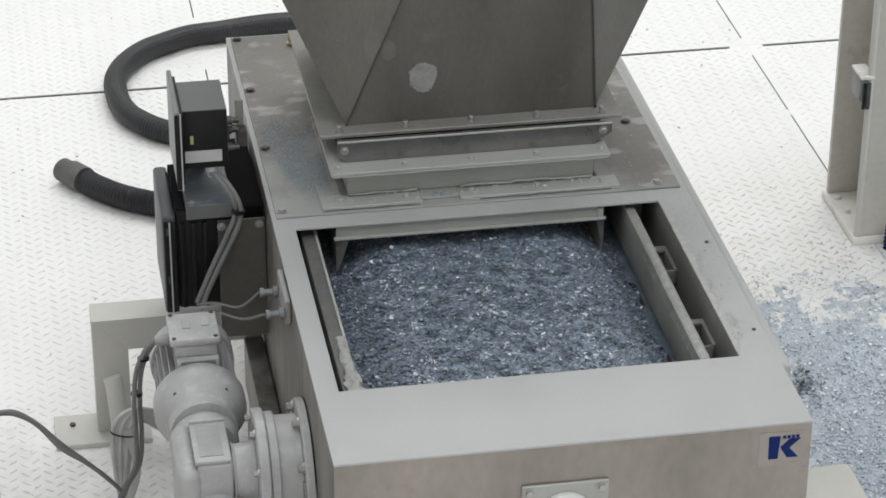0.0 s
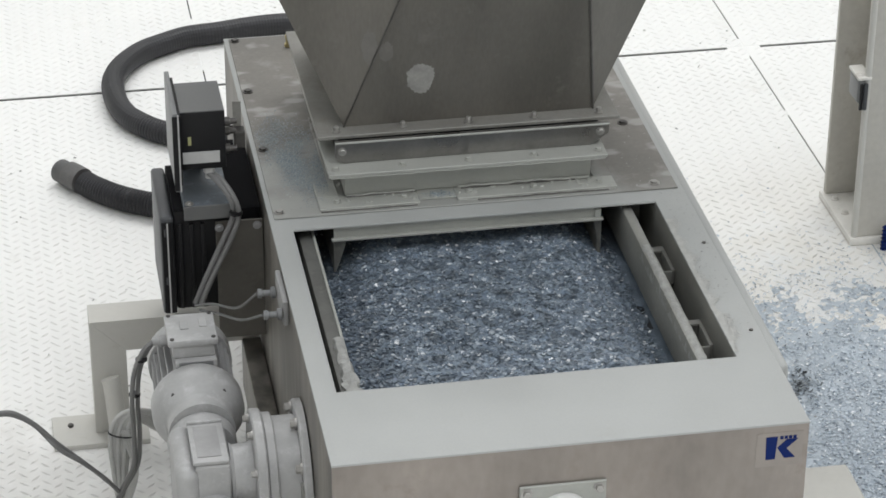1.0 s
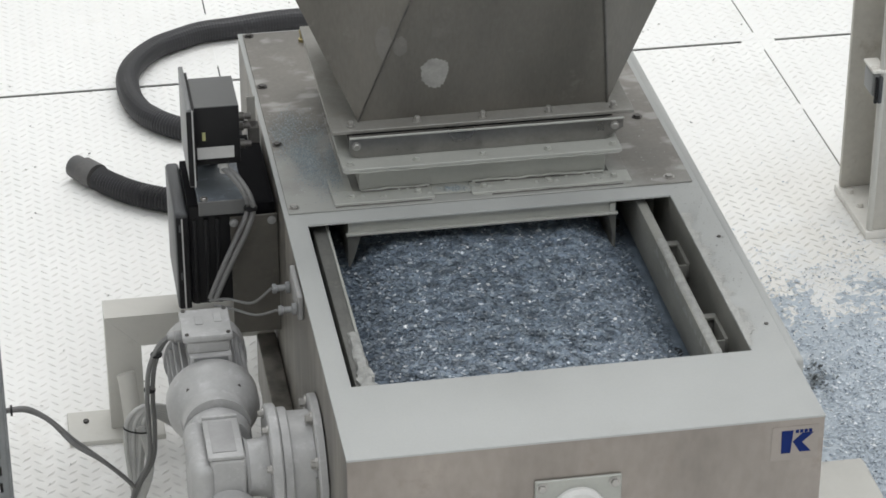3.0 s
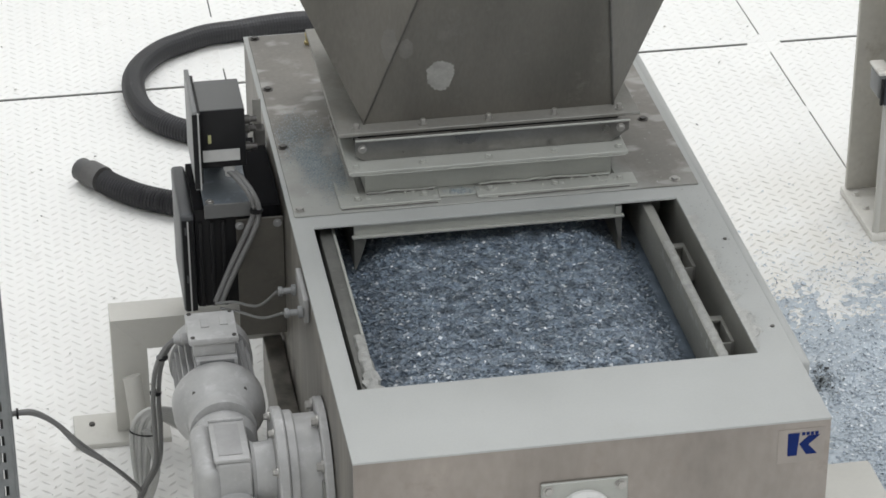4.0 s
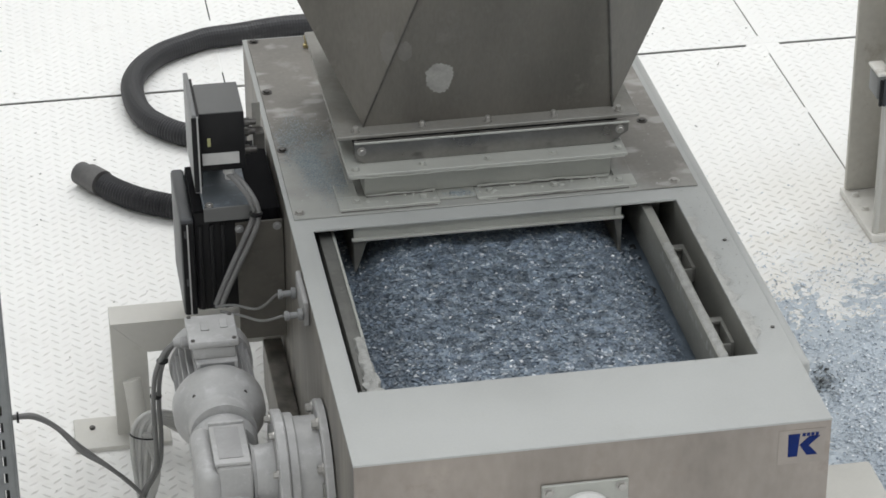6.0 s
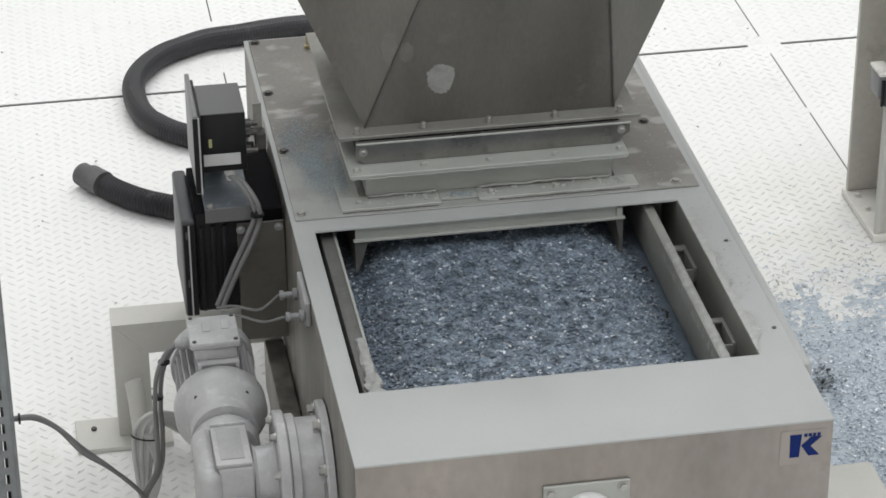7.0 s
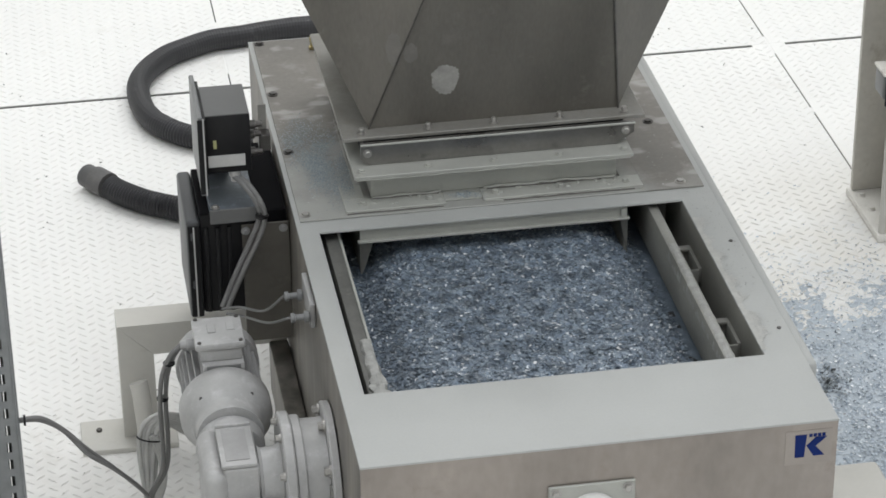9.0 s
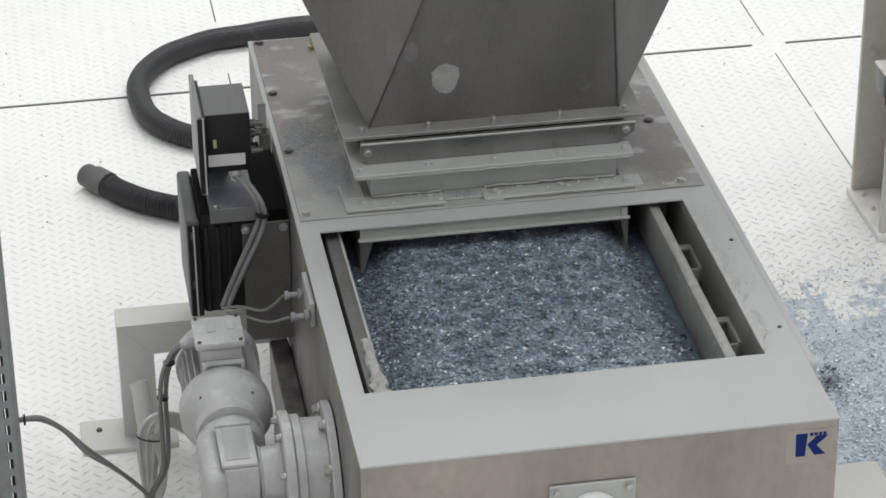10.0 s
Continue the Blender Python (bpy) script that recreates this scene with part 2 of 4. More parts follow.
# Blue-grey of dust and of a sheen painted into the base and patches.
DUST_SHEEN = node_material("dust_and_sheen_cover", (0.13, 0.15, 0.17), 0.5, 0.1, 0.25, 14, 120, 0.08, (0.25, 0.28, 0.31), 0.25)
RUBBER = node_material("black_rubber_hose", (0.022, 0.022, 0.025), 0.5, 0, 0.25, 10, 200, 0.1, (0.085, 0.085, 0.088), 0.12)
CUFF = node_material("grey_rubber_cuff", (0.1, 0.1, 0.1), 0.6, 0, 0.2, 14)
CUFF_RING = node_material("worn_cuff_ring", (0.125, 0.122, 0.12), 0.6, 0, 0.25, 30, 160, 0.1)
CABLE = node_material("grey_cable_jacket", (0.175, 0.175, 0.172), 0.5, 0, 0.1, 20)
CABLE_PALE = node_material("pale_cable_jacket", (0.5, 0.5, 0.48), 0.5, 0, 0.1, 20)
TRAY = node_material("galvanised_tray", (0.24, 0.252, 0.258), 0.42, 0.5, 0.15, 25, 120, 0.06)
WHITE = node_material("white_plastic", (0.62, 0.62, 0.6), 0.45, 0, 0.06, 20)
LABEL = node_material("grey_label", (0.48, 0.48, 0.47), 0.5, 0, 0.08, 30)
BRASS = node_material("dull_brass", (0.5, 0.42, 0.22), 0.35, 0.8, 0.15, 40)
BLUE = node_material("blue_sticker", (0.006, 0.02, 0.12), 0.7, 0, 0.1, 40, bump=0, spec=0.15)
YELLOW = node_material("yellow_green_tab", (0.42, 0.42, 0.2), 0.5, 0, 0.1, 40)
BELT = node_material("dark_belt", (0.04, 0.042, 0.045), 0.7, 0, 0.2, 15)
CRUST = node_material("caked_plastic_dust", (0.33, 0.333, 0.318), 0.85, 0, 0.2, 60, 300, 0.6, (0.3, 0.29, 0.27), 0.2)
# Palest tones: white flakes, and sparkle painted in as colour.
FLAKES = flake_material("shredded_plastic", [(0, (0.085, 0.11, 0.145)), (0.06, (0.15, 0.195, 0.25)), (0.24, (0.18, 0.225, 0.285)), (0.44, (0.205, 0.255, 0.31)),
                                             (0.64, (0.235, 0.285, 0.33)), (0.79, (0.28, 0.33, 0.38)), (0.9, (0.39, 0.435, 0.48)), (0.955, (0.6, 0.64, 0.68)), (0.985, (0.82, 0.84, 0.86))], 0.4, 0.5)
BED_DUST = node_material("packed_flake_dust", (0.16, 0.2, 0.245), 0.7, 0, 0.25, 30, 260, 0.5, (0.33, 0.37, 0.42), 0.3)
FLOOR_FLAKES = flake_material("spilled_plastic", [(0, (0.1, 0.125, 0.155)), (0.06, (0.22, 0.265, 0.32)), (0.16, (0.36, 0.42, 0.49)), (0.36, (0.47, 0.53, 0.59)),
                                                  (0.72, (0.56, 0.615, 0.665)), (0.92, (0.82, 0.84, 0.86))], 0.4)
SPECK = flake_material("speck", [(0, (0.12, 0.11, 0.1)), (0.3, (0.3, 0.3, 0.29)), (0.7, (0.48, 0.47, 0.44))], 0.7)
DRIFT = node_material("pale_blue_drift", (0.48, 0.535, 0.58), 0.8, 0, 0.16, 9, 300, 0.5, (0.72, 0.75, 0.77), 0.3)
SCRAP = flake_material("dark_scrap", [(0, (0.04, 0.044, 0.048)), (0.35, (0.12, 0.135, 0.14)), (0.65, (0.28, 0.31, 0.325))], 0.6)
DUST = flake_material("blue_dust", [(0, (0.2, 0.245, 0.27)), (0.25, (0.285, 0.33, 0.35)), (0.6, (0.36, 0.4, 0.41)), (0.9, (0.46, 0.49, 0.49))], 0.8)

CRUMB = flake_material("grey_crumb", [(0, (0.24, 0.245, 0.235)), (0.15, (0.31, 0.315, 0.3)), (0.55, (0.36, 0.365, 0.35)), (0.8, (0.44, 0.445, 0.43))], 0.85)


# ---- mesh helpers ----
def part(name, bm, material, parent=None, label="", smooth=False):
    """Links a bmesh as one mesh object, under a thing or a part."""
    me = bpy.data.meshes.new(name)
    bm.normal_update()
    bm.to_mesh(me)
    bm.free()
    if smooth:
        for p in me.polygons:
            p.use_smooth = True
        me.set_sharp_from_angle(angle=radians(38))
    me.materials.append(material)
    ob = new(name, me)
    ob.parent = parent
    if label:
        tagged(ob, label)
    return ob


def thing(name, at=(0, 0, 0), label="", category="", group="", kind=""):
    ob = new(name)
    ob.empty_display_size = 0.05
    ob.matrix_basis = Matrix.Translation(at)
    return tagged(ob, label, category, group, kind)


def box(x0, x1, y0, y1, z0, z1, bevel=0.0, seg=2, bm=None):
    """An axis-aligned box with rounded edges."""
    one = bmesh.new()
    bmesh.ops.create_cube(one, size=1)
    for v in one.verts:
        v.co = Vector(((x0 + x1) / 2 + v.co.x * (x1 - x0), (y0 + y1) / 2 + v.co.y * (y1 - y0), (z0 + z1) / 2 + v.co.z * (z1 - z0)))
    if bevel:
        bmesh.ops.bevel(one, geom=one.edges[:], offset=bevel, segments=seg, affect="EDGES", profile=0.5)
    return merge(bm, one)


def merge(bm, one):
    if bm is None:
        return one
    tmp = bpy.data.meshes.new("tmp")
    one.to_mesh(tmp)
    one.free()
    bm.from_mesh(tmp)
    bpy.data.meshes.remove(tmp)
    return bm


def turned(profile, axis="x", at=(0, 0, 0), n=48, bm=None, a0=0.0):
    """A body of revolution: profile of (along, radius) about an axis through at."""
    one = bmesh.new()
    rings = []
    for s, r in profile:
        ring = []
        for k in range(n):
            a = a0 + 2 * math.pi * k / n
            c, d = r * math.cos(a), r * math.sin(a)
            p = {"x": (s, c, d), "y": (c, s, d), "z": (c, d, s)}[axis]
            ring.append(one.verts.new(Vector(at) + Vector(p)))
        rings.append(ring)
    for a, b in zip(rings, rings[1:]):
        for k in range(n):
            one.faces.new((a[k], a[(k + 1) % n], b[(k + 1) % n], b[k]))
    one.faces.new(rings[0])
    one.faces.new(rings[-1])
    bmesh.ops.recalc_face_normals(one, faces=one.faces[:])
    return merge(bm, one)


def smooth_line(points, step):
    """Catmull-Rom line through points, resampled at even steps."""
    p = [Vector(q) for q in points]
    p = [2 * p[0] - p[1]] + p + [2 * p[-1] - p[-2]]
    fine = []
    for i in range(1, len(p) - 2):
        for k in range(24):
            t = k / 24
            a, b, c, d = p[i - 1:i + 3]
            fine.append(0.5 * (2 * b + (c - a) * t + (2 * a - 5 * b + 4 * c - d) * t * t + (3 * b - a - 3 * c + d) * t ** 3))
    fine.append(p[-2])
    out, left = [fine[0]], step
    for a, b in zip(fine, fine[1:]):
        seg = (b - a).length
        while seg >= left and seg > 1e-9:
            a = a + (b - a) * (left / seg)
            seg -= left
            left = step
            out.append(a)
        left -= seg
    return out


def tube(points, radius, step=0.012, n=12, bm=None, rib=0.0, rib_every=2):
    """A round tube along a smooth line; rib: height of corrugations."""
    one = bmesh.new()
    line = smooth_line(points, step)
    up = Vector((0, 0, 1))
    rings = []
    for i, p in enumerate(line):
        d = (line[min(i + 1, len(line) - 1)] - line[max(i - 1, 0)]).normalized()
        side = d.cross(up)
        side = d.cross(Vector((1, 0, 0))) if side.length < 0.05 else side
        side.normalize()
        top = side.cross(d)
        r = radius + (rib if i % rib_every == 0 else -rib)
        rings.append([one.verts.new(p + side * (r * math.cos(2 * math.pi * k / n)) + top * (r * math.sin(2 * math.pi * k / n))) for k in range(n)])
    for a, b in zip(rings, rings[1:]):
        for k in range(n):
            one.faces.new((a[k], a[(k + 1) % n], b[(k + 1) % n], b[k]))
    one.faces.new(rings[0])
    one.faces.new(rings[-1])
    bmesh.ops.recalc_face_normals(one, faces=one.faces[:])
    return merge(bm, one)


def hex_bolt(at, axis="z", r=0.0075, h=0.006, washer=True):
    """A hexagon head with its washer."""
    sign = -1 if axis.startswith("-") else 1
    a = axis[-1]
    prof = [(0, r), (sign * h * 0.85, r), (sign * h, r * 0.82)]
    bm = turned(prof, a, at, 6)
    if washer:
        turned([(0, r * 1.45), (sign * h * 0.25, r * 1.45)], a, at, 16, bm)
    return bm


def solid(name, corners, faces, thick, material, parent, label="", inward=True):
    bm = bmesh.new()
    vs = [bm.verts.new(c) for c in corners]
    for f in faces:
        bm.faces.new([vs[i] for i in f])
    bmesh.ops.recalc_face_normals(bm, faces=bm.faces[:])
    ob = part(name, bm, material, parent, label)
    mod = ob.modifiers.new("thickness", "SOLIDIFY")
    mod.thickness, mod.offset = thick, -1 if inward else 1
    return ob


# ---- hall ----
# walls and ceiling are out of view, added to enclose and bounce light
HX0, HX1, HY0, HY1, HZ = -6.0, 8.0, -6.5, 8.5, 7.0
part("floor", box(HX0 - 0.3, HX1 + 0.3, HY0 - 0.3, HY1 + 0.3, -0.2, -0.0042), SUBFLOOR)
floor = bpy.data.objects["floor"]
tagged(floor, "floor of white painted tread plates", "floor", kind="structure")
for nm, b in (("wall_north", (HX0, HX1, HY1, HY1 + 0.2)), ("wall_south", (HX0, HX1, HY0 - 0.2, HY0)),
              ("wall_west", (HX0 - 0.2, HX0, HY0 - 0.2, HY1 + 0.2)), ("wall_east", (HX1, HX1 + 0.2, HY0 - 0.2, HY1 + 0.2))):
    tagged(part(nm, box(*b, -0.004, HZ), WALLPAINT), "unseen plain hall wall, pale to bounce light", "wall", kind="structure")


def hall_ceiling():
    bm = None
    for y0, y1 in ((HY0, -4.5), (0.5, 3.8), (6.2, HY1)):
        bm = box(HX0, HX1, y0, y1, HZ, HZ + 0.15, bm=bm)
    for y0, y1 in ((-4.5, 0.5), (3.8, 6.2)):
        for x0, x1 in ((HX0, -3.2), (5.8, HX1)):
            bm = box(x0, x1, y0, y1, HZ, HZ + 0.15, bm=bm)
    tagged(part("ceiling", bm, WALLPAINT), "unseen plain ceiling with openings at the two added lamps", "ceiling", kind="structure")


hall_ceiling()


# ---- conveyor housing ----
W, L, H = 0.8, 1.668, 0.6
OX0, OX1, OY0, OY1 = 0.04, 0.734, 0.220, 0.795
machine = thing("conveyor_housing", (0, 0, 0), "grey stainless conveyor housing with an open inspection hatch", "conveyor")


def housing():
    # top frame round the hatch, folded down at the outer edges
    bm = bmesh.new()
    xs, ys = (0, OX0, OX1, W), (0, OY0, OY1, L)
    v = {(i, j): bm.verts.new((xs[i], ys[j], H)) for i in range(4) for j in range(4)}
    for i in range(3):
        for j in range(3):
            if (i, j) != (1, 1):
                bm.faces.new((v[i, j], v[i + 1, j], v[i + 1, j + 1], v[i, j + 1]))
    ext = bmesh.ops.extrude_face_region(bm, geom=bm.faces[:])
    for e in ext["geom"]:
        if isinstance(e, bmesh.types.BMVert):
            e.co.z -= 0.004
    bmesh.ops.recalc_face_normals(bm, faces=bm.faces[:])
    rim = [e for e in bm.edges if e.is_manifold and all(abs(q.co.z - H) < 1e-5 for q in e.verts) and e.calc_face_angle(0) > 1]
    bmesh.ops.bevel(bm, geom=rim, offset=0.002, segments=2, affect="EDGES", profile=0.5)
    part("top_frame", bm, STEEL_TOP, machine, "pale dusty steel top frame", True)
    t = 0.006
    part("front_panel", box(0.001, W - 0.001, 0.001, 0.007, 0.2, H - 0.0045), STEEL_FRONT, machine, "brownish brushed stainless front panel")
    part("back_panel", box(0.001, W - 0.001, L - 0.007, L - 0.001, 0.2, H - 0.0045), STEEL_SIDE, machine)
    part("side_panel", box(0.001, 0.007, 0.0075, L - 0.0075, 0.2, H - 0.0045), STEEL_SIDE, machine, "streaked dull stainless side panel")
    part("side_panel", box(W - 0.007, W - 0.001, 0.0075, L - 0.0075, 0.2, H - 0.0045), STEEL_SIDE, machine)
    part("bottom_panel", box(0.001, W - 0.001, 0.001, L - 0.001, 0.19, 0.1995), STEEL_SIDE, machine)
    # inner lips of the hatch
    part("hatch_lip", box(OX1, OX1 + 0.004, OY0, OY1, 0.40, H - 0.0045), STEEL_INNER, machine)
    part("hatch_lip", box(OX0 - 0.004, OX0, OY0, OY1, 0.45, H - 0.0045), STEEL_INNER, machine)
    part("hatch_lip", box(OX0, OX1, OY0 - 0.004, OY0, 0.50, H - 0.0045), STEEL_INNER, machine)
    # added plate and lip behind the gap, so it reads grey, not black
    part("gap_plate", box(0.696, 0.7315, 0.90, 0.905, 0.40, H - 0.0045), STEEL_INNER, machine)
    part("hatch_lip", box(OX1, OX1 + 0.004, OY1 + 0.0005, 0.905, 0.40, H - 0.0045), STEEL_INNER, machine)
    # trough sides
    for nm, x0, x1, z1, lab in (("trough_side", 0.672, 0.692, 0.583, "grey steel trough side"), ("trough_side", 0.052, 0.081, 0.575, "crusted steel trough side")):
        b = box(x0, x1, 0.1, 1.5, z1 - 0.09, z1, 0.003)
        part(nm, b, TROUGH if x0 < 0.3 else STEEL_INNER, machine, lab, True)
    part("trough_lip", box(0.0765, 0.0815, 0.1, 1.5, 0.5752, 0.5775, 0.0006, 1), FLANGE, machine, "pale bent lip of the trough side")
    part("skirt", box(0.706, 0.710, 0.1, 1.55, 0.4, 0.52), STEEL_INNER, machine)
    part("skirt", box(0.044, 0.048, 0.1, 1.55, 0.4, 0.52), STEEL_INNER, machine)
    # U brackets between trough and housing
    for y in (0.672, 0.398):
        b = box(0.6925, 0.7335, y + 0.036, y + 0.052, 0.535, 0.541, 0.0015)
        box(0.6925, 0.7335, y + 0.046, y + 0.052, 0.50, 0.5345, 0.001, bm=b)
        box(0.727, 0.7335, y - 0.04, y + 0.0355, 0.51, 0.541, 0.001, bm=b)
        box(0.6925, 0.7265, y - 0.046, y - 0.041, 0.49, 0.541, 0.001, bm=b)
        box(0.6925, 0.7265, y - 0.0405, y + 0.0455, 0.506, 0.510, bm=b)
        br = part("bracket", b, STEEL_INNER, machine, "small steel channel bracket", True)
        part("bolt", hex_bolt((0.710, y - 0.012, 0.5105), "z", 0.008, 0.014), BOLT, br)
    # baffle under the lid and the inner chute
    b = box(0.117, 0.630, 0.805, 0.810, 0.569, H - 0.0045)
    box(0.112, 0.634, 0.796, 0.8045, 0.5665, 0.5715, 0.001, bm=b)
    part("baffle", b, FLANGE, machine, "folded steel baffle plate")
    part("baffle_stiffener", box(0.618, 0.629, 0.799, 0.8045, 0.572, 0.59), FLANGE, machine)
    part("chute_side", box(0.117, 0.122, 0.8105, 1.35, 0.5, H - 0.0045), STEEL_INNER, machine)
    part("chute_side", box(0.627, 0.632, 0.8105, 1.35, 0.49, H - 0.0045), STEEL_INNER, machine)
    for pts in (((0.1165, 0.5660), (0.1425, 0.5660), (0.128, 0.517), (0.120, 0.497), (0.1165, 0.497)), ((0.6325, 0.5660), (0.617, 0.5660), (0.624, 0.530), (0.6325, 0.487))):
        g = bmesh.new()
        f, k = [[g.verts.new((x, y, z)) for x, z in pts] for y in (0.806, 0.8102)]
        g.faces.new(f)
        g.faces.new(k)
        for i in range(len(pts)):
            j = (i + 1) % len(pts)
            g.faces.new((f[i], f[j], k[j], k[i]))
        bmesh.ops.recalc_face_normals(g, faces=g.faces[:])
        part("chute_gusset", g, TROUGH, machine)
    # lid plate with its screws
    lid = part("lid_plate", box(0.009, 0.789, 0.838, 1.657, H + 0.0005, H + 0.0035, 0.001, 1), LID, machine, "worn stainless lid plate with pale smears", True)
    for x in (0.022, 0.748):
        for y in (0.862, 1.125, 1.392, 1.644):
            part("screw", hex_bolt((x, y, H + 0.0036), "z", 0.0075, 0.005), BOLT_DARK if y > 1 else BOLT, lid)
    for y in (0.3, 0.62):
        part("screw", hex_bolt((0.783, y, H + 0.0003), "z", 0.004, 0.002, False), BOLT_DARK, machine)
    part("brass_fitting", turned([(H + 0.0037, 0.008), (H + 0.010, 0.008), (H + 0.011, 0.005), (H + 0.022, 0.005), (H + 0.023, 0.0065), (H + 0.03, 0.006)], "z", (0.131, 1.60, 0), 12), BRASS, machine, "small brass air fitting", True)
    # closure plate on the front with a white turning knob
    cp = part("front_plate", box(0.31, 0.456, -0.005, 0.0008, 0.40, 0.525, 0.0015, 1), FLANGE, machine, "small screwed steel plate")
    for x in (0.322, 0.444):
        for z in (0.413, 0.512):
            part("bolt", hex_bolt((x, -0.0052, z), "-y", 0.007, 0.006), BOLT, cp)
    kn = turned([(-0.005, 0.046), (-0.012, 0.046), (-0.018, 0.040), (-0.019, 0.012), (-0.03, 0.011)], "y", (0.383, 0, 0.462), 40)
    knob = part("knob", kn, WHITE, cp, "white round rotary knob", True)
    part("knob_grip", box(0.345, 0.421, -0.034, -0.0195, 0.453, 0.471, 0.004), WHITE, knob, smooth=True)
    # blue emblem
    b = bmesh.new()
    def poly(pts):
        top = [b.verts.new((x, -0.0006, z)) for x, z in pts]
        bot = [b.verts.new((x, 0.0006, z)) for x, z in pts]
        b.faces.new(top)
        k = len(pts)
        for i in range(k):
            b.faces.new((top[i], top[(i + 1) % k], bot[(i + 1) % k], bot[i]))
    ex, ez = 0.726, 0.531
    poly([(ex, ez + 0.044), (ex + 0.020, ez + 0.044), (ex + 0.017, ez), (ex + 0.001, ez)])
    poly([(ex + 0.020, ez + 0.022), (ex + 0.036, ez + 0.0375), (ex + 0.055, ez + 0.0375), (ex + 0.036, ez + 0.020), (ex + 0.052, ez + 0.001), (ex + 0.033, ez + 0.001)])
    for i in range(4):
        poly([(ex + 0.024 + 0.0075 * i, ez + 0.0385), (ex + 0.024 + 0.0075 * i, ez + 0.0445), (ex + 0.0295 + 0.0075 * i, ez + 0.0445), (ex + 0.0295 + 0.0075 * i, ez + 0.0385)])
    bmesh.ops.recalc_face_normals(b, faces=b.faces[:])
    part("emblem_film", box(ex - 0.016, ex + 0.064, 0.0002, 0.0009, ez - 0.014, ez + 0.052), FILM, machine, "clear glossy sticker film")
    part("emblem", b, BLUE, machine, "blue angular emblem sticker")
    # mount of the sensor cables on the side
    sb = part("sensor_bracket", box(-0.010, 0.0005, 0.555, 0.675, 0.537, 0.587, 0.003), GEAR_DARK, machine, "pale bracket with two clamps")
    for y, z in ((0.66, 0.548), (0.56, 0.56)):
        part("clamp", turned([(-0.012, 0.011), (-0.02, 0.011), (-0.021, 0.006), (-0.036, 0.006), (-0.037, 0.009), (-0.044, 0.009)], "x", (0, y, z), 14), PANEL, sb, smooth=True)
    part("side_cover", box(W + 0.0005, W + 0.027, 0.205, 1.655, 0.3, 0.581, 0.010, 3), STEEL_TOP, machine, "shallow rounded side cover", True)


housing()


def crust(xc, y0, y1, zc, r0, grow, seed):
    """Caked dust along the top of a trough side."""
    bm = bmesh.new()
    n, m = int((y1 - y0) / 0.005), 6
    rows = []
    for i in range(n + 1):
        y = y0 + (y1 - y0) * i / n
        k = grow * (1 - i / n) ** 0.7
        row = []
        for j in range(m + 1):
            a = math.pi * j / m
            r = r0 + 0.007 * k + (0.009 * (0.3 + k) if grow else 0.0022) * noise.noise((y * 75, j * 0.9, seed))
            row.append(bm.verts.new((xc + 0.003 * k - r * math.cos(a), y, zc + r * 0.75 * math.sin(a) - (0.02 if j in (0, m) else 0))))
        rows.append(row)
    for a, b in zip(rows, rows[1:]):
        for j in range(m):
            bm.faces.new((a[j], a[j + 1], b[j + 1], b[j]))
    bm.faces.new(rows[0])
    bm.faces.new(rows[-1])
    bmesh.ops.recalc_face_normals(bm, faces=bm.faces[:])
    part("dust_crust", bm, CRUST, machine, "pale caked dust crust", True)


crust(0.0705, 0.222, 0.43, 0.574, 0.010, 0.8, 0.3)
crust(0.682, 0.22, 0.66, 0.5772, 0.0105, 0.0, 5.3)


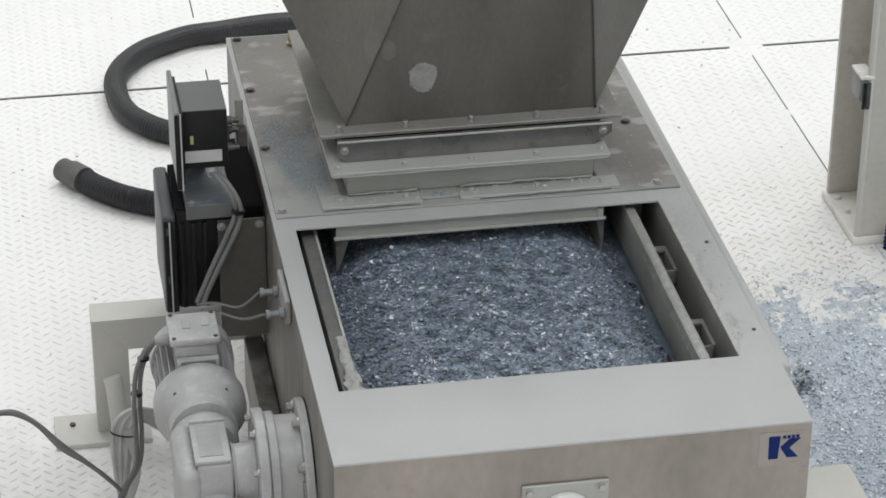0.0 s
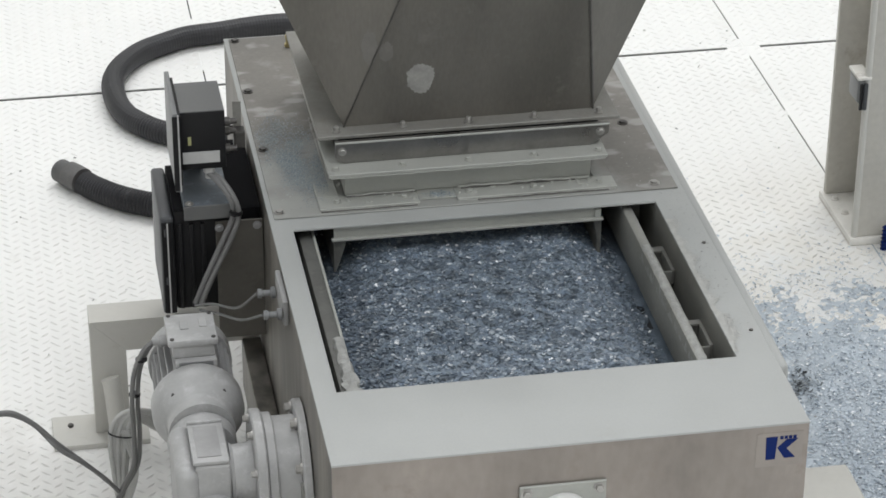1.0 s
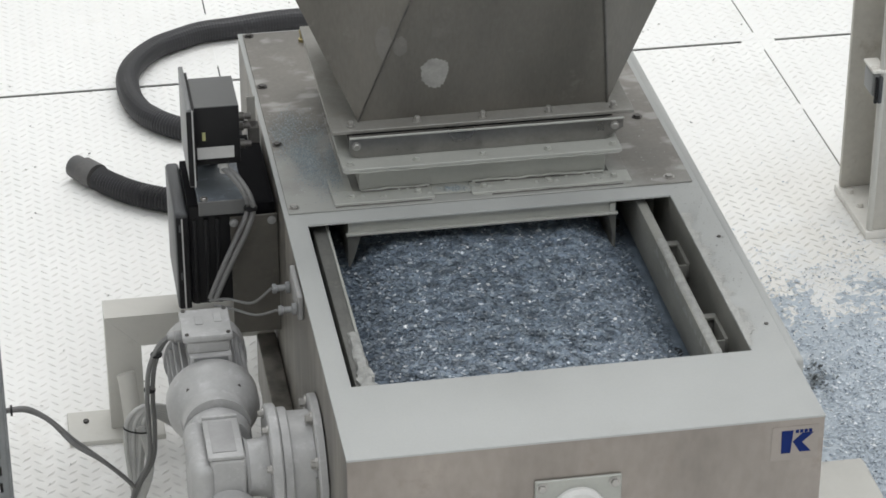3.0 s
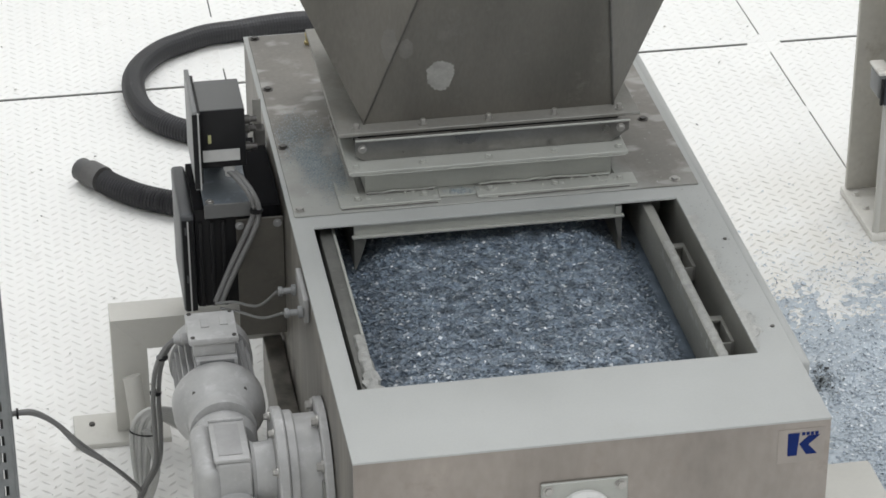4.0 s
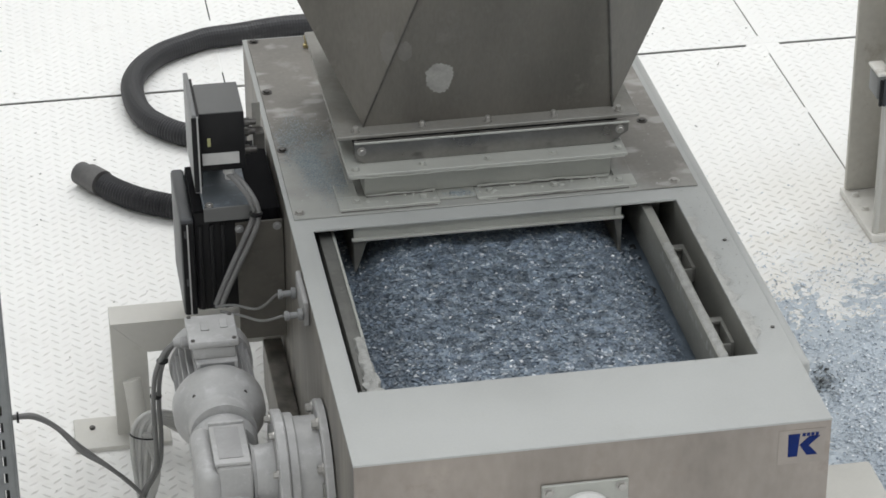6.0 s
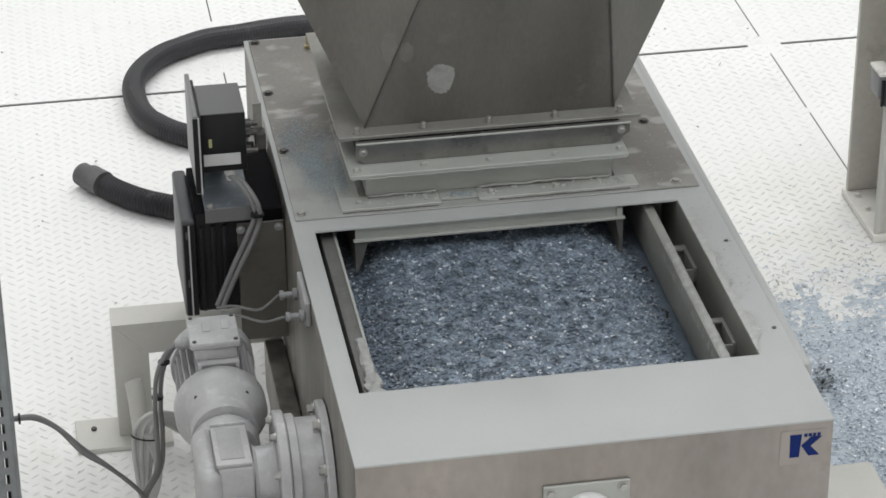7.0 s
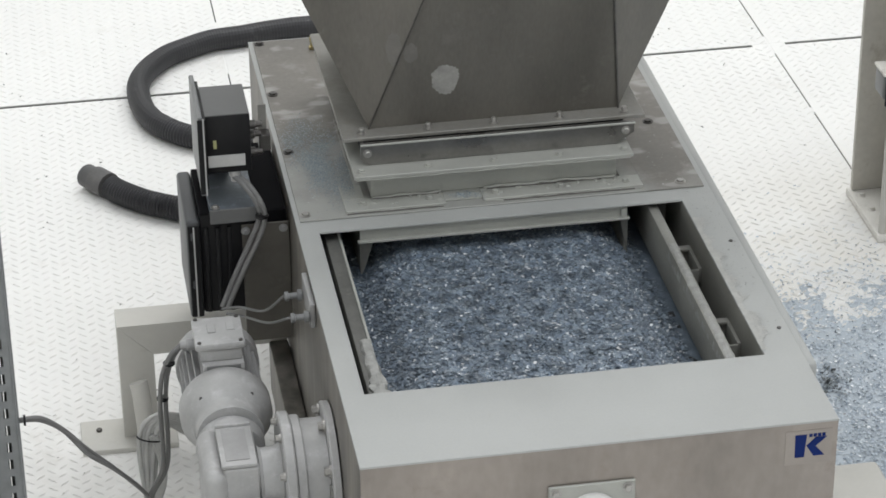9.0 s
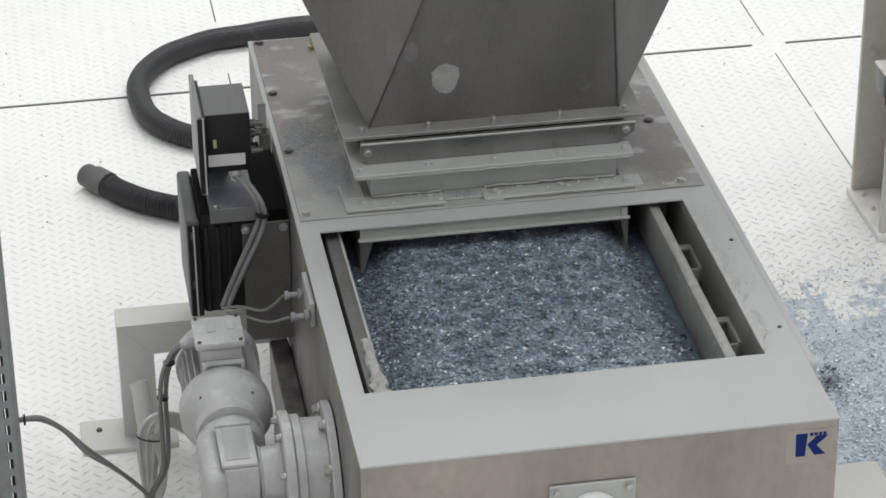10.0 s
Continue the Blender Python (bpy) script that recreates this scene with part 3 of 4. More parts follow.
# ---- inlet and hopper ----
def inlet():
    t = thing("inlet_frame", (0, 0, H), "grey steel inlet frame bolted on the lid under the hopper", "inlet")
    t.matrix_basis = Matrix()
    for b in ((0.098, 0.290, 0.851, 0.898), (0.362, 0.673, 0.853, 0.898)):
        part("base_flange", box(*b, H + 0.0037, H + 0.0085, 0.001, 1), FLANGE, t)
    part("filler", box(0.2902, 0.3618, 0.864, 0.902, H + 0.0037, H + 0.0087, 0.0015, 2), FLANGE, t, "smeared sealing compound", True)
    part("base_flange", box(0.141, 0.673, 1.345, 1.40, H + 0.0037, H + 0.0075, 0.001, 1), LID, t)
    part("base_flange", box(0.098, 0.140, 0.8985, 0.955, H + 0.0037, H + 0.0085, 0.001, 1), FLANGE, t)
    for b in ((0.127, 0.140, 0.9555, 1.25), (0.636, 0.673, 0.8985, 1.3445)):
        part("base_flange", box(*b, H + 0.0037, H + 0.0075, 0.001, 1), LID, t)
    part("neck", box(0.152, 0.630, 0.898, 1.36, H + 0.0088, 0.663, 0.002), FLANGE, t, "short square neck", True)
    lf = part("lower_flange", box(0.118, 0.656, 0.868, 1.40, 0.6632, 0.670, 0.001, 1), FLANGE, t)
    cl = bmesh.new()
    sh = [(0.152, 0.671), (0.633, 0.671), (0.667, 0.694), (0.667, 0.7155), (0.137, 0.7155), (0.137, 0.684)]
    fr = [cl.verts.new((x, 0.912, z)) for x, z in sh]
    bk = [cl.verts.new((x, 0.920, z)) for x, z in sh]
    cl.faces.new(fr)
    cl.faces.new(bk)
    for i in range(6):
        cl.faces.new((fr[i], fr[(i + 1) % 6], bk[(i + 1) % 6], bk[i]))
    bmesh.ops.recalc_face_normals(cl, faces=cl.faces[:])
    bar = part("clamp_bar", cl, CLAMP, t, "dark clamp bar between the flanges")
    part("clamp_rib", box(0.136, 0.668, 0.9085, 0.9115, 0.7115, 0.716, 0.001, 1), FLANGE, bar)
    part("gasket", box(0.145, 0.650, 0.936, 1.38, 0.6705, 0.7125), BLACK, t)
    uf = part("upper_flange", box(0.106, 0.692, 0.930, 1.42, 0.7128, 0.7205, 0.001, 1), STEEL_LID, t)
    for x in (0.134, 0.262, 0.389, 0.516, 0.642):
        part("bolt", hex_bolt((x, 0.89, 0.6702), "z", 0.006, 0.006), FLANGE, lf)
        part("bolt", hex_bolt((x, 0.876, H + 0.0087), "z", 0.0062, 0.006), FLANGE, t)
    for x in (0.144, 0.272, 0.399, 0.527, 0.654):
        part("bolt", hex_bolt((x, 0.947, 0.7207), "z", 0.0055, 0.012), BOLT, uf)
    for x, z in ((0.150, 0.696), (0.650, 0.699)):
        part("bolt", hex_bolt((x, 0.9118, z), "-y", 0.006, 0.006), BOLT, bar)
    # sealing compound squeezed out unevenly along the seams
    rng = random.Random(4)
    for x0, x1, y, z, r in ((0.155, 0.29, 0.895, 0.6105, 0.0022), (0.37, 0.628, 0.895, 0.6115, 0.0026), (0.1, 0.29, 0.8495, 0.6045, 0.0016), (0.365, 0.672, 0.8515, 0.6045, 0.0014),
                            (0.122, 0.4, 0.8675, 0.6625, 0.0011), (0.4, 0.654, 0.8675, 0.6625, 0.0011), (0.154, 0.628, 0.897, 0.6625, 0.002)):
        n = int((x1 - x0) / 0.016)
        pts = [(x0 + (x1 - x0) * k / n, y + rng.uniform(-1, 0.6) * r, z + rng.uniform(-0.5, 0.5) * r) for k in range(n + 1)]
        part("sealant_bead", tube(pts, r, 0.006, 6), FLANGE, t, smooth=True)
    # thin dark tubes stand in for the shadow line along each joint
    for x0, x1, y in ((0.154, 0.285, 0.8915), (0.375, 0.60, 0.8915), (0.10, 0.285, 0.8472), (0.40, 0.66, 0.8492)):
        n = int((x1 - x0) / 0.02)
        pts = [(x0 + (x1 - x0) * k / n, y + rng.uniform(-0.0008, 0.0008), H + (0.0092 if y > 0.88 else 0.0042)) for k in range(n + 1)]
        part("joint_shadow", tube(pts, 0.0016, 0.008, 6), WELD, t, "thin dark strip for the joint's shadow", True)
    for k in range(26):
        x, y = rng.uniform(0.12, 0.64), rng.choice((0.868, 0.888, 0.876))
        part("sealant_blob", turned([(H + 0.0085, rng.uniform(0.003, 0.006)), (H + 0.0105, 0.0025), (H + 0.011, 0.001)], "z", (x, y, 0), 8), FLANGE, t, smooth=True)


inlet()


def hopper():
    t = thing("hopper", (0, 0, 0.72), "grey matt stainless hopper flaring up from the inlet", "hopper")
    t.matrix_basis = Matrix()
    z0, z1 = 0.7212, 1.3
    base = [(0.161, 0.966, z0), (0.647, 0.969, z0), (0.648, 1.36, z0), (0.166, 1.36, z0)]
    top = [(0.365, 0.85, z1), (0.591, 0.85, z1), (0.945, 1.06, z1), (0.945, 1.30, z1), (0.60, 1.50, z1), (0.36, 1.50, z1), (-0.10, 1.30, z1), (-0.098, 1.06, z1)]
    faces = [(0, 1, 5, 4), (1, 6, 5), (1, 2, 7, 6), (2, 8, 7), (2, 3, 9, 8), (3, 10, 9), (3, 0, 11, 10), (0, 4, 11)]
    solid("shell", base + top, faces, 0.003, HOPPER, t)
    for a, b in ((0, 4), (1, 5)):
        p, q = Vector((base + top)[a]), Vector((base + top)[b])
        off = Vector((0, -0.001, 0))
        part("weld", tube([p + off, p.lerp(q, 0.3) + off, p.lerp(q, 0.6) + off, q + off], 0.0021 if a == 0 else 0.0029, 0.012, 6), WELD, t, "dark weld seam", True)
    # pale primer patches lying on the front sheet
    def patch(cx, z, w, h, seed, sheet, mat=PATCH):
        a, b, c = [Vector((base + top)[i]) for i in sheet]
        nrm = (b - a).cross(c - a).normalized()
        nrm = -nrm if nrm.y > 0 else nrm
        ux = Vector((1, 0, 0)) - nrm * nrm.x
        ux.normalize()
        uz = nrm.cross(ux)
        uz = -uz if uz.z < 0 else uz
        # centre on the sheet at (cx, z)
        y = a.y - (nrm.x * (cx - a.x) + nrm.z * (z - a.z)) / nrm.y
        o = Vector((cx, y, z)) + nrm * 0.0012
        bm = bmesh.new()
        ring = []
        for k in range(90):
            an = 2 * math.pi * k / 90
            r = 1 + 0.16 * noise.noise((math.cos(an) * 1.6 + seed, math.sin(an) * 1.6, seed)) + 0.16 * noise.noise((math.cos(an) * 7, math.sin(an) * 7, seed))
            ring.append(bm.verts.new(o + ux * (w * r * math.cos(an)) + uz * (h * r * math.sin(an))))
        bm.faces.new(ring)
        part("primer_patch", bm, mat, t, "pale rough primer patch")
    patch(0.306, 0.822, 0.027, 0.034, 3.0, (0, 1, 4))
    patch(0.208, 0.895, 0.016, 0.033, 5.0, (0, 4, 11), PATCH_FAINT)
    patch(0.2385, 0.888, 0.0135, 0.022, 8.4, (0, 1, 4), PATCH_FAINT)


hopper()


# ---- belt loop under the hatch ----
BZ, BR, BYF, BYB = 0.38, 0.088, 0.25, 1.48


def belt():
    t = thing("conveyor_belt", (0, 0, 0), "dark conveyor belt running inside the housing", "belt")
    bm = bmesh.new()
    prof = [(BYF - BR * math.sin(math.pi * k / 16), BZ + BR * math.cos(math.pi * k / 16)) for k in range(17)]
    prof += [(BYB + BR * math.sin(math.pi * k / 16), BZ - BR * math.cos(math.pi * k / 16)) for k in range(17)]
    a = [bm.verts.new((0.095, y, z)) for y, z in prof]
    b = [bm.verts.new((0.675, y, z)) for y, z in prof]
    for i in range(len(prof)):
        j = (i + 1) % len(prof)
        bm.faces.new((a[i], a[j], b[j], b[i]))
    bmesh.ops.recalc_face_normals(bm, faces=bm.faces[:])
    ob = part("belt", bm, BELT, t)
    mod = ob.modifiers.new("thickness", "SOLIDIFY")
    mod.thickness, mod.offset = 0.004, -1
    for y in (BYF, BYB):
        part("drum", turned([(0.1, BR - 0.006), (0.67, BR - 0.006)], "x", (0, y, BZ), 40), STEEL_INNER, t, smooth=True)
        part("shaft", turned([(-0.02, 0.02), (0.0995, 0.02)], "x", (0, y, BZ), 20), STEEL_INNER, t, smooth=True)


belt()


def flake_cloud(count, place, size, bm_name, material, parent=None, tilt=0.42, under=None, lift=0.25):
    """Many small bent chips as one mesh."""
    rng = np.random.default_rng(len(bm_name) * 7 + count + int(1000 * size))
    verts, faces = [], []
    for i in range(count):
        c = place(rng)
        if c is None:
            continue
        s = size * min(1.75, rng.lognormal(0, 0.35))
        a = rng.uniform(0, 2 * math.pi)
        tx, ty = rng.normal(0, tilt, 2)
        ux = np.array((math.cos(a), math.sin(a), math.sin(tx) * 0.8)) * s
        uy = np.array((-math.sin(a), math.cos(a), math.sin(ty) * 0.8)) * s * rng.uniform(0.3, 0.75)
        k = len(verts)
        c = np.array(c)
        verts += [tuple(c - ux * 0.6 - uy * 0.4), tuple(c + ux * 0.5 - uy * 0.55), tuple(c + ux * 0.45 + uy * 0.6), tuple(c - ux * 0.4 + uy * 0.5 + np.array((0, 0, s * lift)))]
        faces += [(k, k + 1, k + 2), (k, k + 2, k + 3), (k, k + 3, k + 1), (k + 1, k + 3, k + 2)]
    if under is not None:
        nx, ny = 110, 13
        for i in range(nx):
            for j in range(ny):
                x0, y0 = 0.083 + 0.613 * i / nx, STRIP * (-0.5 + j / ny)
                x1, y1 = x0 + 0.613 / nx, y0 + STRIP / ny
                k = len(verts)
                for x, y in ((x0, y0), (x1, y0), (x1, y1), (x0, y1)):
                    verts.append((x, y, bed_height(x, under + y) - 0.0015))
                faces.append((k, k + 1, k + 2, k + 3))
    me = bpy.data.meshes.new(bm_name)
    me.from_pydata(verts, [], faces)
    me.materials.append(material)
    if under is not None:
        me.materials.append(BED_DUST)
        me.polygons.foreach_set("material_index", [0] * (len(faces) - nx * ny) + [1] * (nx * ny))
    ob = new(bm_name, me)
    ob.parent = parent
    return ob


# the layer of shredded plastic: rigid strips that ride round on the belt
STRIP, SPEED, FIRST = 0.07, 0.0862, 0.30
STRIPS = []


def bed_height(x, y):
    # a layer struck off flat by the baffle, slumped to both trough sides
    left, right = min(1, max(0, (x - 0.092) / 0.115)), min(1, max(0, (0.664 - x) / 0.115))
    e = min(left, right)
    e = e * e * (3 - 2 * e) * 0.6 + 0.4 * e
    lumps = 0.011 * noise.noise((x * 13, y * 13, 4.2)) + 0.006 * noise.noise((x * 38, y * 38, 1.2))
    return -0.006 + 0.061 * e + lumps * (0.35 + 0.65 * e)


def flake_bed():
    for k in range(23):
        yc = FIRST + STRIP * (k + 0.5)

        def place(rng, yc=yc):
            x, y = rng.uniform(0.085, 0.695), rng.uniform(-0.58, 0.58) * STRIP
            if rng.uniform() < 1.1 * max(0, (x - 0.635) / 0.04) + 0.6 * max(0, (0.125 - x) / 0.045):
                return None
            return (x, y, bed_height(x, yc + y) + rng.uniform(-0.0005, 0.0016))
        ob = flake_cloud(4600 + k, place, 0.0060, "flake_strip", FLAKES, tilt=0.2, under=yc, lift=0.12)
        tagged(ob, "strip of blue-grey shredded plastic flakes on the belt", "plastic flakes", "flake layer on the belt", "stuff")
        STRIPS.append((ob, yc))


flake_bed()


def belt_pose(u):
    """Pose on the loop; u runs from the rear drum to the front one."""
    r, run = BR + 0.009, BYB - BYF
    arc = math.pi * r
    if u < -arc:
        return pose(0, BYB - (-u - arc), BZ - r, -180)
    if u < 0:
        a = -u / r
        return pose(0, BYB + r * math.sin(a), BZ + r * math.cos(a), -math.degrees(a))
    if u < run:
        return pose(0, BYB - u, BZ + r)
    if u < run + arc:
        a = (u - run) / r
        return pose(0, BYF - r * math.sin(a), BZ + r * math.cos(a), math.degrees(a))
    return pose(0, BYF + (u - run - arc), BZ - r, 180)


# ---- gear motor ----
def gear_motor():
    t = thing("gear_motor", (-0.17, 0.36, 0.36), "light grey geared electric motor bolted to the housing side", "motor")
    t.matrix_basis = Matrix()
    ay, az = 0.35, 0.37
    fl = part("mount_flange", turned([(-0.002, 0.128), (-0.013, 0.128), (-0.016, 0.125), (-0.016, 0.1)], "x", (0, ay, az - 0.008), 64), GEAR, t, "large round mounting flange", True)
    for a in (55, 100, 145, 190, 235):
        part("bolt", hex_bolt((-0.0165, ay + 0.113 * math.cos(radians(a)), az - 0.008 + 0.113 * math.sin(radians(a))), "-x", 0.008, 0.012), BOLT, fl)
    part("spacer_tube", turned([(-0.0165, 0.094), (-0.056, 0.094)], "x", (0, ay, az), 64), GEAR, t, smooth=True)
    part("flange_ring", turned([(-0.0565, 0.100), (-0.059, 0.102), (-0.072, 0.102), (-0.0745, 0.099)], "x", (0, ay, az), 64), GEAR, t, smooth=True)
    r2 = part("flange_ring", turned([(-0.075, 0.108), (-0.0775, 0.110), (-0.091, 0.110), (-0.0935, 0.107), (-0.0935, 0.07)], "x", (0, ay, az), 64), GEAR, t, smooth=True)
    for a in (60, 105, 150, 195, 240):
        part("bolt", hex_bolt((-0.094, ay + 0.093 * math.cos(radians(a)), az + 0.093 * math.sin(radians(a))), "-x", 0.006, 0.01), BOLT, r2)
    part("output_neck", turned([(-0.094, 0.056), (-0.103, 0.052), (-0.128, 0.050), (-0.1345, 0.056)], "x", (0, ay, az), 40), GEAR, t, smooth=True)
    # gear case: a cast barrel across, a square pad on top and a round input neck
    gc = part("gear_case", box(-0.198, -0.135, 0.296, 0.432, 0.255, 0.4245, 0.007, 3), GEAR, t, "cast gear case", True)
    part("case_cheek", box(-0.232, -0.19, 0.286, 0.452, 0.255, 0.4185, 0.02, 5), GEAR, gc, smooth=True)
    part("case_barrel", turned([(-0.226, 0.055), (-0.222, 0.062), (-0.2, 0.066), (-0.142, 0.066), (-0.1355, 0.06)], "x", (0, ay + 0.01, 0.335), 48), GEAR, gc, smooth=True)
    part("case_cover", box(-0.201, -0.138, 0.297, 0.421, 0.4248, 0.4325, 0.0025), GEAR, gc, smooth=True)
    part("cover_lip", box(-0.201, -0.138, 0.4215, 0.428, 0.4248, 0.4365, 0.002), GEAR, gc, smooth=True)
    part("nameplate", box(-0.192, -0.150, 0.312, 0.410, 0.4328, 0.4338), PLATE, gc, "grey metal nameplate")
    part("case_front", turned([(0.2955, 0.05), (0.272, 0.05), (0.26, 0.042), (0.259, 0.01)], "y", (-0.168, 0, 0.315), 32), GEAR, gc, smooth=True)
    part("input_neck", turned([(0.4325, 0.058), (0.445, 0.061), (0.462, 0.062), (0.4652, 0.058)], "y", (-0.172, 0, 0.368), 40), GEAR, gc, smooth=True)
    for a in (20, 65, 115, 160):
        part("screw", hex_bolt((-0.168 + 0.04 * math.cos(radians(a)), 0.2715, 0.315 + 0.04 * math.sin(radians(a))), "-y", 0.005, 0.006), BOLT, gc)
    for x, z in ((-0.126, 0.385), (-0.126, 0.33)):
        part("plug", hex_bolt((-0.1348, 0.312 if z > 0.36 else 0.325, z), "x", 0.007, 0.01), BOLT, gc)
    # motor adapter: neck and the large round shield
    mx, mz = -0.170, 0.385
    part("adapter_neck", turned([(0.4655, 0.060), (0.485, 0.060), (0.4945, 0.060), (0.4995, 0.062)], "y", (mx, 0, mz), 48), GEAR, t, smooth=True)
    sh = part("motor_shield", turned([(0.5, 0.062), (0.508, 0.066), (0.534, 0.079), (0.542, 0.0838), (0.574, 0.0838), (0.580, 0.081)], "y", (mx, 0, mz - 0.006), 64), GEAR, t, "large round motor shield", True)
    for a in (50, 130):
        part("screw", turned([(0.535, 0.0042), (0.5195, 0.0042)], "y", (mx + 0.070 * math.cos(radians(a)), 0, mz - 0.006 + 0.070 * math.sin(radians(a))), 10), BOLT_DARK, sh)
    body = part("motor_body", turned([(0.5805, 0.058), (0.702, 0.058)], "y", (mx, 0, mz), 48), GEAR_DARK, t, "finned motor body", True)
    for a in range(-60, 241, 12):
        if 62 < a < 118:
            continue
        f = box(-0.0014, 0.0014, 0.584, 0.700, 0.057, 0.074)
        bmesh.ops.rotate(f, verts=f.verts[:], cent=(0, 0, 0), matrix=Matrix.Rotation(radians(90 - a), 3, "Y"))
        bmesh.ops.translate(f, verts=f.verts[:], vec=(mx, 0, mz))
        part("fin", f, GEAR_DARK, body)
    part("fan_cover", turned([(0.7025, 0.078), (0.738, 0.078), (0.752, 0.066), (0.753, 0.02)], "y", (mx, 0, mz), 48), GEAR, t, smooth=True)
    tb = part("terminal_box", box(-0.208, -0.131, 0.594, 0.684, 0.464, 0.488, 0.004), GEAR, t, "terminal box on the motor", True)
    part("terminal_lid", box(-0.216, -0.125, 0.590, 0.689, 0.4885, 0.503, 0.004), GEAR, tb, smooth=True)
    part("terminal_mark", box(-0.19, -0.175, 0.63, 0.66, 0.5033, 0.505, 0.0006, 1), GEAR, tb)
    part("terminal_mark", box(-0.155, -0.14, 0.635, 0.665, 0.5033, 0.505, 0.0006, 1), GEAR, tb)
    for x in (-0.208, -0.133):
        for y in (0.597, 0.682):
            part("screw", turned([(0.5032, 0.004), (0.505, 0.004)], "z", (x, y, 0), 10), BOLT_DARK, tb)
    part("box_base", box(-0.205, -0.129, 0.5835, 0.70, 0.435, 0.4635, 0.003), GEAR, tb, smooth=True)
    part("nameplate", box(-0.198, -0.136, 0.5818, 0.583, 0.444, 0.461), PANEL, tb, "dark grey nameplate")
    gl = part("cable_gland", turned([(-0.2125, 0.011), (-0.226, 0.011), (-0.228, 0.009), (-0.24, 0.008)], "x", (0, 0.66, 0.466), 12), GEAR_DARK, tb, smooth=True)


gear_motor()


# ---- stands ----
def stand(m=None):
    t = thing("support_stand", (-0.31, 1.1, 0), "cream painted square tube stand carrying the housing", "stand", "support stands")
    t.matrix_basis = Matrix()
    s = 0.070
    y0, y1, x0, zt = 1.075, 1.147, -0.3415, 0.2725
    bm = bmesh.new()
    def wedge(pts, ya, yb):
        f = [bm.verts.new((x, ya, z)) for x, z in pts]
        b = [bm.verts.new((x, yb, z)) for x, z in pts]
        bm.faces.new(f)
        bm.faces.new(b)
        k = len(pts)
        for i in range(k):
            bm.faces.new((f[i], f[(i + 1) % k], b[(i + 1) % k], b[i]))
    wedge([(x0, 0.0125), (x0 + s, 0.0125), (x0 + s, zt - s - 0.0006), (x0, zt - 0.0006)], y0, y1)
    bmesh.ops.recalc_face_normals(bm, faces=bm.faces[:])
    part("leg", bm, STAND, t)
    bm = bmesh.new()
    wedge([(x0, zt), (x0 + s, zt - s), (-0.002, zt - s), (-0.002, zt)], y0, y1)
    bmesh.ops.recalc_face_normals(bm, faces=bm.faces[:])
    part("cross_beam", bm, STAND, t)
    fp = part("foot_plate", box(-0.429, -0.235, 1.036, 1.15, 0, 0.012, 0.002), STAND, t, "thin foot plate", True)
    part("anchor_bolt", hex_bolt((-0.392, 1.108, 0.0121), "z", 0.006, 0.006, False), BOLT_DARK, fp)
    return t


stand()


def longitudinal_rail():
    t = thing("frame_rail", (0, 0, 0), "cream steel rail along the bottom of the housing", "rail")
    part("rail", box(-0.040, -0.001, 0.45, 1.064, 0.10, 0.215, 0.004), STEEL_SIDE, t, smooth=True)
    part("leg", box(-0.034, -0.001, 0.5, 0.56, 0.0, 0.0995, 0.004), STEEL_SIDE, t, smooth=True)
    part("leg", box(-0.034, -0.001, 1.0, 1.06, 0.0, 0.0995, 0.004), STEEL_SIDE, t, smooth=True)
    t2 = thing("machine_support", (1, 0.6, 0), "cream steel foot of the machine frame on the floor", "foot")
    t2.matrix_basis = Matrix()
    part("foot_plate", box(0.85, 1.13, 0.45, 0.70, 0, 0.022, 0.008, 3), STAND, t2, smooth=True)
    part("leg", box(0.85, 0.93, 0.5, 0.57, 0.0225, 0.3, 0.004), STAND, t2, smooth=True)
    part("cross_beam", box(0.801, 0.8495, 0.5, 0.57, 0.23, 0.3, 0.004), STAND, t2, smooth=True)


longitudinal_rail()


def white_post():
    t = thing("cable_post", (-0.29, 1.03, 0), "short white plastic conduit post in front of the stand", "conduit")
    t.matrix_basis = Matrix()
    part("conduit", tube([(-0.308, 1.035, 0.165), (-0.305, 1.03, 0.15), (-0.300, 1.02, 0.08), (-0.296, 1.01, 0.001)], 0.0185, 0.012, 16), STAND, t, smooth=True)


white_post()


